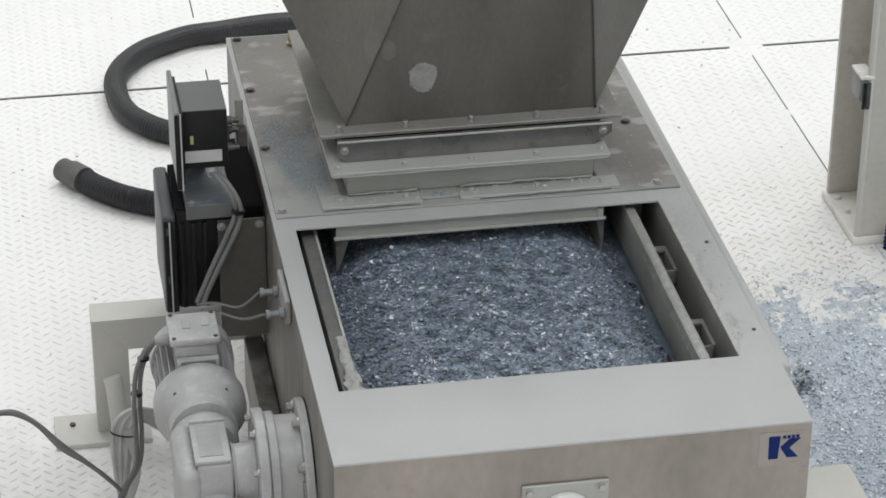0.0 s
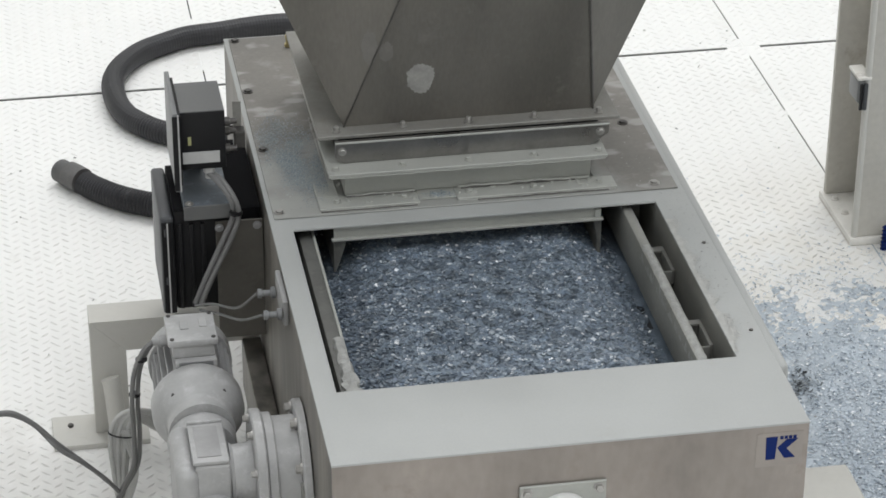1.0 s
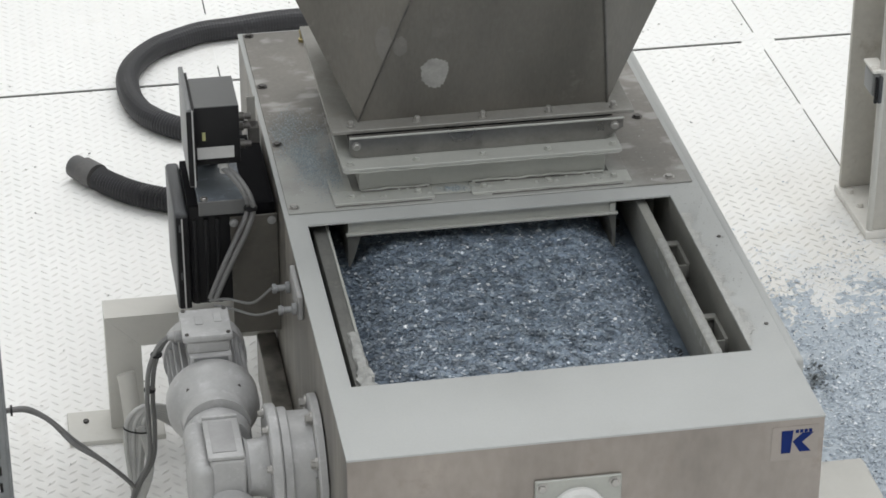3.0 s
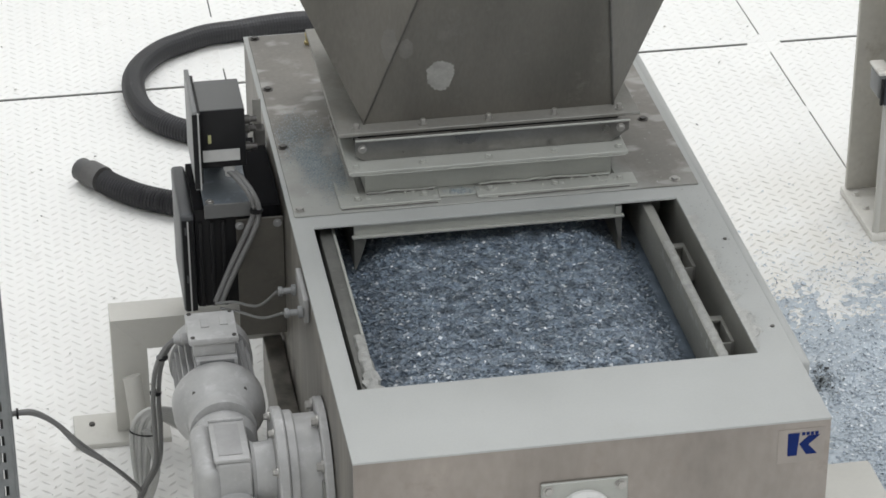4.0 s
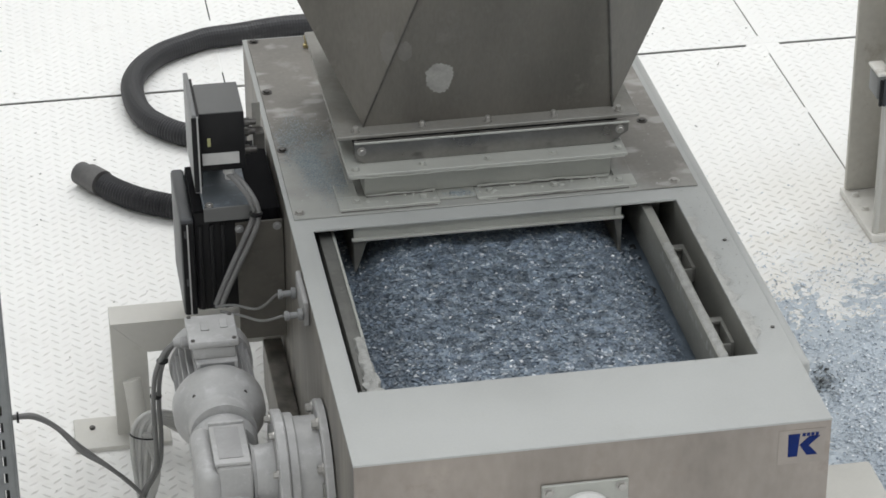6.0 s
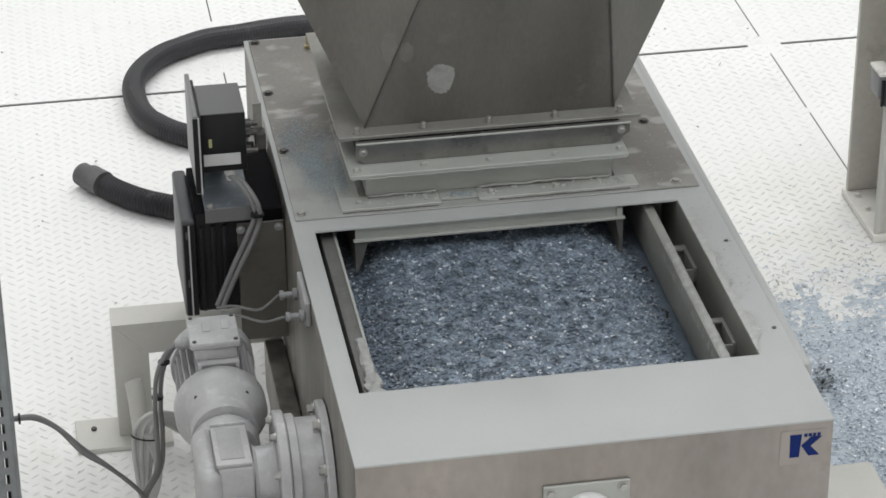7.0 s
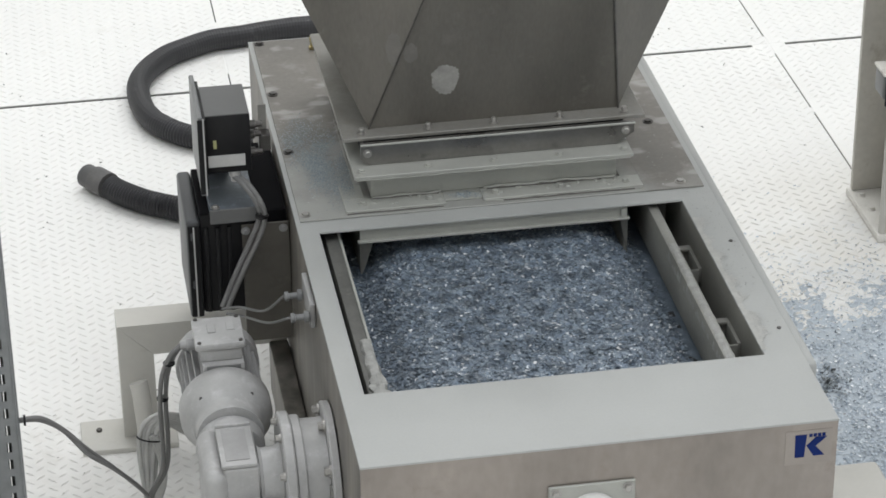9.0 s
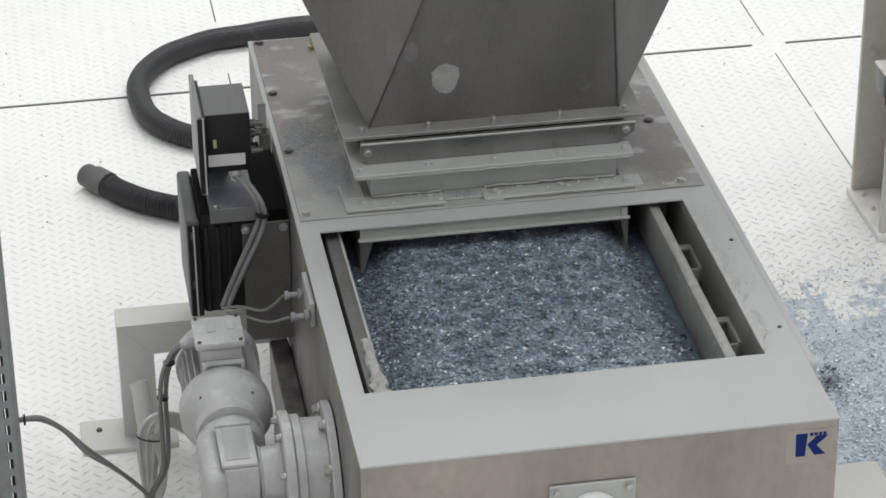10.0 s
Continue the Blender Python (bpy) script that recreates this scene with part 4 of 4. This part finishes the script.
# ---- controls beside the housing ----
def inverter():
    t = thing("frequency_inverter", (-0.14, 1.05, 0.35), "black frequency inverter on a steel plate beside the housing", "inverter")
    t.matrix_basis = Matrix()
    part("mount_plate", box(-0.092, -0.0005, 0.952, 0.956, 0.285, 0.545, 0.001, 1), PLATE_DULL, t, "dull stainless mounting plate")
    part("body", box(-0.172, -0.060, 0.958, 1.15, 0.355, 0.573, 0.005), BLACK, t, smooth=True)
    for i in range(3):
        part("rib", box(-0.165 + 0.022 * i, -0.156 + 0.022 * i, 0.950, 0.9575, 0.36, 0.545, 0.002), BLACK, t, smooth=True)
    cv = part("front_cover", box(-0.199, -0.1725, 0.945, 1.16, 0.352, 0.566, 0.007, 3), DARK, t, "dark grey rounded front cover", True)
    part("end_panel", box(-0.1965, -0.1735, 0.942, 0.9448, 0.357, 0.557, 0.001, 1), BLACK, cv)
    part("trim", box(-0.1865, -0.1838, 0.9395, 0.9415, 0.358, 0.555), LABEL, cv)
    for z in (0.535, 0.43):
        part("clip", box(-0.1915, -0.187, 0.939, 0.9415, z - 0.008, z + 0.008, 0.001, 1), DARK, cv)
    part("top_cover", box(-0.152, -0.062, 0.948, 1.15, 0.5735, 0.586, 0.004), DUST_SHEEN, t, "blue-grey top cover with dust and painted sheen", True)
    part("front_edge", box(-0.152, -0.062, 0.944, 0.9475, 0.556, 0.586, 0.001, 1), CASE, t)
    part("side_gap", box(-0.1715, -0.1525, 0.95, 1.14, 0.5735, 0.578, 0.001, 1), SOOT, t)
    hs = part("heat_sink", box(-0.0595, -0.052, 0.96, 1.26, 0.36, 0.572), SOOT, t, "black finned heat sink")
    for i in range(18):
        y = 0.962 + 0.0165 * i
        part("fin", box(-0.0515, -0.012, y, y + 0.005, 0.36, 0.566), SOOT, hs)
    part("backing", box(-0.0113, -0.004, 0.965, 1.26, 0.36, 0.564), SOOT, t)
    part("core", box(-0.0514, -0.0116, 0.968, 1.255, 0.36, 0.5662), SOOT, hs)
    for x in (-0.085, -0.012):
        part("bolt", hex_bolt((x, 0.9515, 0.532), "-y", 0.006, 0.005), PLATE, t)
    part("bolt", hex_bolt((-0.140, 0.955, 0.5862), "z", 0.006, 0.005), BOLT, t)


inverter()


def meter():
    t = thing("panel_meter", (-0.11, 1.0, 0.66), "black panel meter on a bracket above the inverter", "controller")
    t.matrix_basis = Matrix.Translation((0, 0, -0.006))
    part("case", box(-0.1505, -0.066, 0.955, 1.085, 0.665, 0.785, 0.002), BLACK, t, smooth=True)
    fp = part("front_panel", box(-0.166, -0.157, 0.925, 1.115, 0.635, 0.80, 0.002), PANEL, t, "grey front panel plate", True)
    part("bezel", box(-0.1565, -0.151, 0.932, 1.105, 0.645, 0.79), BLACK, fp)
    part("edge_strip", box(-0.1675, -0.1578, 0.9215, 0.9245, 0.64, 0.795), BLACK, fp)
    part("edge_trim", box(-0.1574, -0.1548, 0.9215, 0.9245, 0.637, 0.797), LABEL, fp)
    # thin sheet gives the top a lighter grey than the black case
    part("case_top", box(-0.150, -0.067, 0.956, 1.084, 0.7853, 0.7868), CASE, t, "grey case top")
    part("label", box(-0.148, -0.078, 0.9535, 0.9547, 0.679, 0.703), LABEL, t, "pale grey label strip")
    part("tab", box(-0.137, -0.131, 0.953, 0.9545, 0.718, 0.735), YELLOW, t, "yellow-green tab")
    part("cable_gland", turned([(0.6645, 0.011), (0.652, 0.011), (0.65, 0.008), (0.64, 0.008)], "z", (-0.098, 0.97, 0), 14), LABEL, t, smooth=True)
    part("bracket", box(-0.044, -0.028, 1.03, 1.034, 0.681, 0.765), STEEL_LID, t, "narrow steel bracket to the housing")
    part("bracket_arm", box(-0.0655, -0.0445, 1.035, 1.039, 0.70, 0.712), BOLT_DARK, t)
    part("bracket_foot", box(-0.16, -0.1, 1.10, 1.104, 0.586, 0.70), DARK, t)
    for y, z in ((0.98, 0.75), (1.0, 0.72), (0.985, 0.69)):
        part("connector", turned([(-0.0655, 0.009), (-0.055, 0.009), (-0.0545, 0.006), (-0.042, 0.006)], "x", (0, y, z), 12), BOLT_DARK, t, smooth=True)
    part("terminal", box(-0.046, -0.024, 1.0, 1.029, 0.681, 0.715, 0.002), BOLT_DARK, t)


meter()


# ---- cables and hoses ----
def cables():
    def cable(name, lines, r, mat, label, ties=()):
        t = thing(name, (0, 0, 0), label, "cable")
        for pts in lines:
            part("cable", tube(pts, r, 0.01, 10), mat, t, smooth=True)
        for at, ax in ties:
            part("cable_tie", turned([(-0.002, r * 2.4), (0.002, r * 2.4)], ax, at, 14), BLACK, t)
    a = [(-0.100, 0.965, 0.645), (-0.085, 0.945, 0.636), (-0.064, 0.93, 0.605), (-0.059, 0.93, 0.57), (-0.076, 0.925, 0.53), (-0.105, 0.92, 0.47), (-0.132, 0.915, 0.41), (-0.144, 0.91, 0.385)]
    b = [(x + 0.011 + 0.002 * math.sin(40 * z), y - 0.004, z - 0.002) for x, y, z in a]
    cable("control_cable", [a, b], 0.0054, CABLE, "pair of grey cables from the meter down past the inverter", (((-0.054, 0.927, 0.575), "z"),))
    cable("sensor_cable", [[(-0.143, 0.89, 0.40), (-0.11, 0.87, 0.412), (-0.07, 0.80, 0.44), (-0.045, 0.665, 0.546)],
                           [(-0.135, 0.88, 0.395), (-0.10, 0.85, 0.40), (-0.07, 0.72, 0.46), (-0.045, 0.57, 0.555)]], 0.0026, CABLE, "thin grey sensor cables running to the housing clamps")
    cable("motor_cable", [[(-0.238, 0.66, 0.466), (-0.258, 0.655, 0.45), (-0.277, 0.66, 0.40), (-0.283, 0.68, 0.32), (-0.282, 0.70, 0.24), (-0.285, 0.72, 0.16), (-0.312, 0.74, 0.09), (-0.322, 0.75, 0.05)],
                          [(-0.22, 0.67, 0.466), (-0.246, 0.665, 0.452), (-0.266, 0.67, 0.40), (-0.272, 0.69, 0.32), (-0.271, 0.71, 0.24), (-0.277, 0.725, 0.16), (-0.306, 0.745, 0.09), (-0.318, 0.755, 0.05)]], 0.0046, CABLE,
          "grey motor cables tied together and hanging from the terminal box", (((-0.262, 0.66, 0.43), "z"), ((-0.277, 0.685, 0.34), "z")))
    loops = []
    for i in range(6):
        o, w = 0.0075 * i, 0.004 * (i % 2)
        loops.append([(-0.314 + 0.12 * o, 0.775 + w, 0.03), (-0.321 + 0.6 * o, 0.785 + w, 0.10), (-0.324 + 0.95 * o, 0.79 + w, 0.165), (-0.318 + o, 0.795 + w, 0.205 - 0.2 * o),
                      (-0.296 + 0.6 * o, 0.80, 0.228 - 0.5 * o), (-0.266 + 0.2 * o, 0.81, 0.226 - 0.7 * o), (-0.225, 0.83, 0.20 - o), (-0.17, 0.86, 0.15 - o)])
    for i in range(3):
        o = 0.008 * i
        loops.append([(-0.306 + 0.2 * o, 0.772, 0.03), (-0.290 + 0.5 * o, 0.778, 0.085), (-0.284 + 0.4 * o, 0.782, 0.13), (-0.292 + 0.6 * o, 0.786, 0.165), (-0.300 + 0.6 * o, 0.788, 0.195)])
    cable("cable_coil", loops, 0.0050, CABLE_PALE, "coiled pale grey spare cable tied beside the motor")
    coil = bpy.data.objects["cable_coil"]
    ring = [(-0.303 + 0.0235 * math.cos(2 * math.pi * k / 20), 0.792 + 0.013 * math.sin(2 * math.pi * k / 20), 0.187 - 0.006 * math.cos(2 * math.pi * k / 20)) for k in range(21)]
    part("cable_tie", tube(ring, 0.0016, 0.004, 8), BLACK, coil, "thin black cable tie", True)
    cable("tray_cable", [[(-0.56, 0.62, 0.362), (-0.53, 0.62, 0.366), (-0.50, 0.63, 0.357), (-0.462, 0.645, 0.317), (-0.424, 0.66, 0.262), (-0.376, 0.68, 0.20), (-0.335, 0.71, 0.135), (-0.315, 0.74, 0.09)],
                         [(-0.56, 0.625, 0.357), (-0.53, 0.625, 0.360), (-0.50, 0.635, 0.349), (-0.463, 0.655, 0.309), (-0.424, 0.652, 0.257), (-0.380, 0.675, 0.205), (-0.341, 0.718, 0.138), (-0.312, 0.745, 0.082)]], 0.0043, CABLE, "grey cables running from the cable tray to the motor",
          (((-0.532, 0.622, 0.362), "x"),))
    # suction hoses on the floor
    h = thing("suction_hose", (0, 0, 0), "black corrugated suction hose lying in a bend on the floor", "hose", "suction hoses")
    line = [(0.42, 2.97, 0.0298), (0.266, 2.979, 0.0298), (0.18, 2.97, 0.0298), (0.097, 2.952, 0.0298), (0.016, 2.939, 0.0298), (-0.05, 2.904, 0.0298), (-0.11, 2.862, 0.0298), (-0.163, 2.791, 0.0298),
            (-0.193, 2.711, 0.0298), (-0.199, 2.631, 0.0298), (-0.191, 2.546, 0.0298), (-0.167, 2.473, 0.0298), (-0.132, 2.422, 0.0298), (-0.096, 2.386, 0.0298), (-0.047, 2.355, 0.0298), (0.1, 2.28, 0.0298)]
    part("smooth_sleeve", tube(line[:13], 0.0292, 0.0042, 20, rib=0.0003), RUBBER, h, "dusty smooth stretch of the hose")
    part("corrugated_end", tube(line[11:], 0.0285, 0.0042, 20, rib=0.0012), RUBBER, h, "corrugated stretch of the hose")
    h = thing("suction_hose", (0, 0, 0), "black corrugated suction hose with a grey end cuff on the floor", "hose", "suction hoses")
    part("hose", tube([(-0.30, 2.143, 0.031), (-0.278, 2.112, 0.031), (-0.228, 2.059, 0.031), (-0.171, 2.019, 0.031), (-0.108, 1.987, 0.031), (0.0, 1.96, 0.031)], 0.0284, 0.0042, 20, rib=0.0018), RUBBER, h)
    cuff = part("cuff", tube([(-0.354, 2.222, 0.0295), (-0.345, 2.208, 0.0295), (-0.325, 2.179, 0.0305)], 0.0285, 0.015, 24), CUFF, h, "dark rubber end cuff", True)
    part("cuff_ring", tube([(-0.334, 2.192, 0.0325), (-0.318, 2.169, 0.0325), (-0.303, 2.147, 0.0325)], 0.0322, 0.010, 24), CUFF_RING, cuff, "raised grey cuff ring", True)


cables()


# ---- column ----
def column():
    t = thing("steel_column", (1.52, 1.7, 0), "beige painted steel column bolted to the floor", "column")
    t.matrix_basis = Matrix()
    x0, x1 = 1.424, 1.63
    part("flange", box(x0 + 0.004, x1, 1.817, 1.832, 0.0205, 4.2, 0.003), COLUMN, t, smooth=True)
    part("flange", box(x0 + 0.008, x1, 1.60, 1.615, 0.0205, 4.2, 0.004), COLUMN, t, smooth=True)
    part("web", box(1.51, 1.52, 1.6155, 1.8165, 0.0205, 4.2), COLUMN, t)
    bp = part("base_plate", box(1.421, 1.66, 1.595, 1.84, 0.0, 0.02, 0.003), FOOT_WHITE, t, smooth=True)
    for x, y in ((1.444, 1.79), (1.446, 1.72), (1.60, 1.79), (1.60, 1.72)):
        part("anchor_bolt", hex_bolt((x, y, 0.0202), "z", 0.0068, 0.008), FOOT_WHITE, bp)
    cl = part("clamp", box(1.409, 1.4315, 1.60, 1.665, 0.362, 0.421, 0.008, 3), PANEL, t, "grey clamp with a dark pad", True)
    # cap in a paler colour than the clamp under it
    part("clamp_cap", box(1.407, 1.440, 1.596, 1.668, 0.4215, 0.4295, 0.003), FOOT_WHITE, cl, "pale cap on the clamp's top", True)
    part("pad", box(1.413, 1.420, 1.5925, 1.5995, 0.350, 0.414, 0.002), BLACK, cl, smooth=True)
    part("pad_cover", box(1.4205, 1.431, 1.5905, 1.5995, 0.350, 0.416, 0.003), DARK, cl, smooth=True)
    part("rounded_edge", tube([(1.434, 1.607, 0.021), (1.434, 1.607, 2), (1.434, 1.607, 4.2)], 0.0085, 0.2, 12), STAND, t, "rounded flange edge", True)


column()
blue = thing("air_line", (0, 0, 0), "short blue ribbed air line at the foot of the column", "air line")
part("hose", tube([(1.497, 1.57, 0.001), (1.497, 1.57, 0.03), (1.499, 1.572, 0.062)], 0.009, 0.0045, 12, rib=0.0025), BLUE, blue, smooth=True)


# ---- perforated tray ----
def cable_tray():
    t = thing("cable_tray", (-0.6, 0.6, 0), "galvanised perforated cable tray standing upright on the floor", "cable tray")
    t.matrix_basis = Matrix()
    y = 0.6
    bm = bmesh.new()
    cols = [-0.700]
    x = -0.700
    holes = set()
    while x < -0.56:
        cols += [x + 0.012, x + 0.021]
        holes.add(len(cols) - 2)
        x += 0.030
    cols.append(-0.546)
    cols = [c for c in cols if c <= -0.546]
    rows, hz = [0.0], set()
    z = 0.01
    while z < 1.6:
        rows += [z + 0.008, z + 0.029]
        hz.add(len(rows) - 2)
        z += 0.0365
    rows.append(1.62)
    v = [[bm.verts.new((c, y, r)) for r in rows] for c in cols]
    for i in range(len(cols) - 1):
        for j in range(len(rows) - 1):
            if not (i in holes and j in hz):
                bm.faces.new((v[i][j], v[i + 1][j], v[i + 1][j + 1], v[i][j + 1]))
    ob = part("perforated_face", bm, TRAY, t, "galvanised face with rows of slots")
    mod = ob.modifiers.new("thickness", "SOLIDIFY")
    mod.thickness, mod.offset = 0.0015, 0
    part("side_flange", box(-0.5455, -0.5435, y - 0.001, y + 0.058, 0, 1.62), TRAY, t)
    part("side_flange", box(-0.7025, -0.7005, y - 0.001, y + 0.058, 0, 1.62), TRAY, t)
    part("curl", tube([(-0.5445, y - 0.001, 0.001), (-0.5445, y - 0.001, 0.8), (-0.5445, y - 0.001, 1.62)], 0.0035, 0.1, 8), TRAY, t, smooth=True)


cable_tray()
# cables added behind the slots so these show dark
loom = thing("tray_cables", (0, 0, 0), "dark grey cables running upright inside the cable tray", "cable")
for i in range(8):
    x = -0.69 + 0.0187 * i
    part("cable", tube([(x, 0.632, 0.002), (x + 0.003, 0.634, 0.5), (x - 0.002, 0.63, 1.0), (x, 0.632, 1.6)], 0.009, 0.05, 10), CASE if i % 3 else CABLE, loom, smooth=True)


# ---- spilled flakes ----
def spill_depth(x, y):
    n = noise.noise((x * 2.1, y * 2.1, 7.7)) * 0.55 + noise.noise((x * 7, y * 7, 2.1)) * 0.3 + noise.noise((x * 22, y * 22, 5.1)) * 0.28 + noise.noise((x * 75, y * 75, 8.1)) * 0.3
    d = min(1, max(0, (1.74 + 0.12 * noise.noise((x * 3, 1.7, 4.0)) - y) / 0.6)) * min(1, max(0, (x - 0.92) / 0.2))
    return d * (0.75 + n) * min(1, max(0, (y + 0.75) / 0.5)) * min(1, max(0, (2.45 - x) / 0.5))


def grime():
    """Stray specks on the plates."""
    def specks(rng):
        x, y = rng.uniform(-1.0, 2.0), rng.uniform(0.6, 3.6)
        return (x, y, 0.0022)
    tagged(flake_cloud(420, specks, 0.0042, "floor_specks", SPECK, tilt=0.3), "stray dark specks on the floor plates", "specks", kind="stuff")


grime()


def spill():
    # thin drift of fine dust, thickest in the middle
    bm = bmesh.new()
    n, m = 240, 420

    def drift(x, y):
        d = min(0.9, spill_depth(x, y))
        return -0.0022 + 0.0055 * d if d > 0.02 else -0.0125
    v = [[bm.verts.new((0.83 + 1.7 * i / n, -0.8 + 2.95 * j / m, drift(0.83 + 1.7 * i / n, -0.8 + 2.95 * j / m))) for j in range(m + 1)] for i in range(n + 1)]
    for i in range(n):
        for j in range(m):
            bm.faces.new((v[i][j], v[i + 1][j], v[i + 1][j + 1], v[i][j + 1]))
    ob = part("dust_drift", bm, DRIFT, None, smooth=True)
    tagged(ob, "thin drift of pale blue plastic dust on the floor", "dust", kind="stuff")

    def place(rng):
        x, y = rng.uniform(0.83, 2.0), rng.uniform(-0.1, 2.05)
        d = spill_depth(x, y)
        if rng.uniform() > 0.9 * d * d + 0.12 * d + 0.004:
            return None
        return (x, y, 0.001 + 0.0045 * min(0.9, d) + rng.uniform(-0.001, 0.002))
    tagged(flake_cloud(170000, place, 0.0041, "spilled_flakes", FLOOR_FLAKES, tilt=0.24, lift=0.2), "pale blue plastic flakes spilled over the floor", "plastic flakes", kind="stuff")

    def place2(rng):
        r, a = abs(rng.normal(0, 0.03)), rng.uniform(0, 6.283)
        return (1.128 + r * math.cos(a), 1.02 + 1.5 * r * math.sin(a), 0.006 + rng.uniform(0, 0.012))
    tagged(flake_cloud(110, place2, 0.0060, "dark_scraps", SCRAP, tilt=0.7), "small heap of dark scraps on the floor", "scraps", kind="stuff")

    def place3(rng):
        a = rng.normal(0, 1, 2)
        x, y = 0.082 + 0.026 * a[0] - 0.014 * a[1], 1.07 + 0.085 * a[1]
        if not (0.01 < x < 0.126 and 0.87 < y < 1.33) or noise.noise((x * 25, y * 14, 9)) < rng.uniform(-0.75, 0.6):
            return None
        return (x, y, H + (0.0046 if x < 0.103 else 0.0095))
    tagged(flake_cloud(22000, place3, 0.0017, "dust_pile", DUST, tilt=0.2, lift=0.15), "thin blue dust settled on the lid by the inlet", "dust", kind="stuff")

    def place8(rng):
        x, y = rng.uniform(0.015, 0.78), 0.845 + abs(rng.normal(0, 0.16))
        if y > 1.6 or (0.09 < x < 0.70 and y > 0.848):
            return None
        return (x, y, H + 0.0046)
    tagged(flake_cloud(420, place8, 0.0024, "lid_crumbs", CRUMB, tilt=0.1, lift=0.1), "fine grey crumbs scattered on the lid plate", "dust", kind="stuff")

    def place4(rng):
        x, y = rng.uniform(0.742, 0.795), rng.uniform(0.3, 0.85)
        p = 0.5 * min(1, max(0, noise.noise((x * 30, y * 12, 3)) + 0.35)) * (1.0 if 0.45 < y < 0.75 else 0.5)
        return (x, y, H + 0.0015) if rng.uniform() < p else None
    def place6(rng):
        return (0.330 + rng.normal(0, 0.014), 0.874 + rng.normal(0, 0.006), H + 0.0105)
    tagged(flake_cloud(320, place6, 0.0022, "dust_dab", DUST, tilt=0.4), "small dab of blue dust on the inlet seam", "dust", kind="stuff")

    def place5(rng):
        y = rng.uniform(0.235, 0.72)
        w = 0.003 + 0.013 * max(0, noise.noise((3.1, y * 22, 1.0)) + 0.3)
        return (0.7345 + abs(rng.normal(0, w)), y, H + 0.0008)
    tagged(flake_cloud(9000, place5, 0.0021, "rim_crust", PALE_DUST, tilt=0.06, lift=0.08), "pale dust caked along the hatch edge", "dust", kind="stuff")
    def place7(rng):
        x, y = rng.uniform(0.742, 0.796), rng.uniform(0.42, 0.86)
        return (x, y, H + 0.0012) if noise.noise((x * 40, y * 15, 6)) > -0.05 else None
    tagged(flake_cloud(60, place7, 0.0028, "rim_scraps", CRUMB, tilt=0.05, lift=0.03), "grey dust scraps on the rim of the hatch", "dust", kind="stuff")
    tagged(flake_cloud(2200, place4, 0.0016, "rim_crumbs", CRUMB, tilt=0.1, lift=0.1), "fine crumbs on the rim of the hatch", "dust", kind="stuff")


spill()


# ---- tread plates of the floor ----
def tread_plates():
    px, py = 1.433, 2.865
    meshes = {}
    for i in range(-5, 7):
        for j in range(-3, 4):
            x0, y0 = 0.043 + px * i, 2.696 + py * (j - 1)
            x1, y1 = x0 + px, y0 + py
            x0c, x1c, y0c, y1c = max(x0, HX0), min(x1, HX1), max(y0, HY0), min(y1, HY1)
            if x1c - x0c < 0.05 or y1c - y0c < 0.05:
                continue
            key = (round(x1c - x0c, 3), round(y1c - y0c, 3))
            if key not in meshes:
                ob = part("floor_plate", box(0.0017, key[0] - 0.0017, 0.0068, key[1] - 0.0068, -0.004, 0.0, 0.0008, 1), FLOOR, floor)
                meshes[key] = ob.data
            else:
                ob = new("floor_plate", meshes[key])
                ob.parent = floor
            ob.location = (x0c, y0c, 0)
    # stretches of the seams that are filled and painted over
    for x0, x1, y0, y1 in ((1.43, 1.52, 2.6893, 2.7027), (1.4739, 1.4781, 2.64, 2.689), (1.4739, 1.4781, 2.703, 2.75), (1.4739, 1.4781, 2.28, 2.31), (0.0409, 0.0451, 2.79, 3.12)):
        part("seam_filler", box(x0, x1, y0, y1, -0.004, -0.0004), FLOOR, floor)
    # raised tears, in columns that lean alternately to either side
    verts, faces = [], []
    px_, py_ = 0.0225, 0.031
    for i in range(int(-1.2 / px_), int(2.4 / px_)):
        for j in range(int(0.2 / py_), int(4.6 / py_)):
            x, y = i * px_, (j + 0.5 * (i % 2)) * py_
            if abs((x - 0.043 + 0.7165) % px - 0.7165) < 0.012 or abs(y - 2.696) < 0.012:
                continue
            wob = math.sin(i * 12.9898 + j * 78.233) * 43758.5453 % 1
            a = radians(42 if i % 2 else -42) + 0.16 * (wob - 0.5)
            x, y, hh = x + 0.002 * (wob - 0.5), y + 0.002 * (wob * 7 % 1 - 0.5), 0.0011 + 0.0008 * (wob * 3 % 1)
            c, s = math.cos(a), math.sin(a)
            k = len(verts)
            for u, w, h in ((-0.0135, 0, 0), (0, -0.0040, 0), (0.0135, 0, 0), (0, 0.0040, 0), (-0.006, 0, hh), (0.006, 0, hh)):
                verts.append((x + u * c - w * s, y + u * s + w * c, h + 0.0001))
            faces += [(k, k + 1, k + 5, k + 4), (k + 1, k + 2, k + 5), (k + 2, k + 3, k + 4, k + 5), (k + 3, k, k + 4)]
    me = bpy.data.meshes.new("tread_pattern")
    me.from_pydata(verts, [], faces)
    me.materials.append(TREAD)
    ob = new("tread_pattern", me)
    ob.parent = floor
    tagged(ob, "raised tread pattern", kind="stuff")


tread_plates()


def motions():
    times = [0.5 * i for i in range(21)]
    for ob, yc in STRIPS:
        walk(ob, [(t, belt_pose(BYB - yc + SPEED * t)) for t in times])


motions()
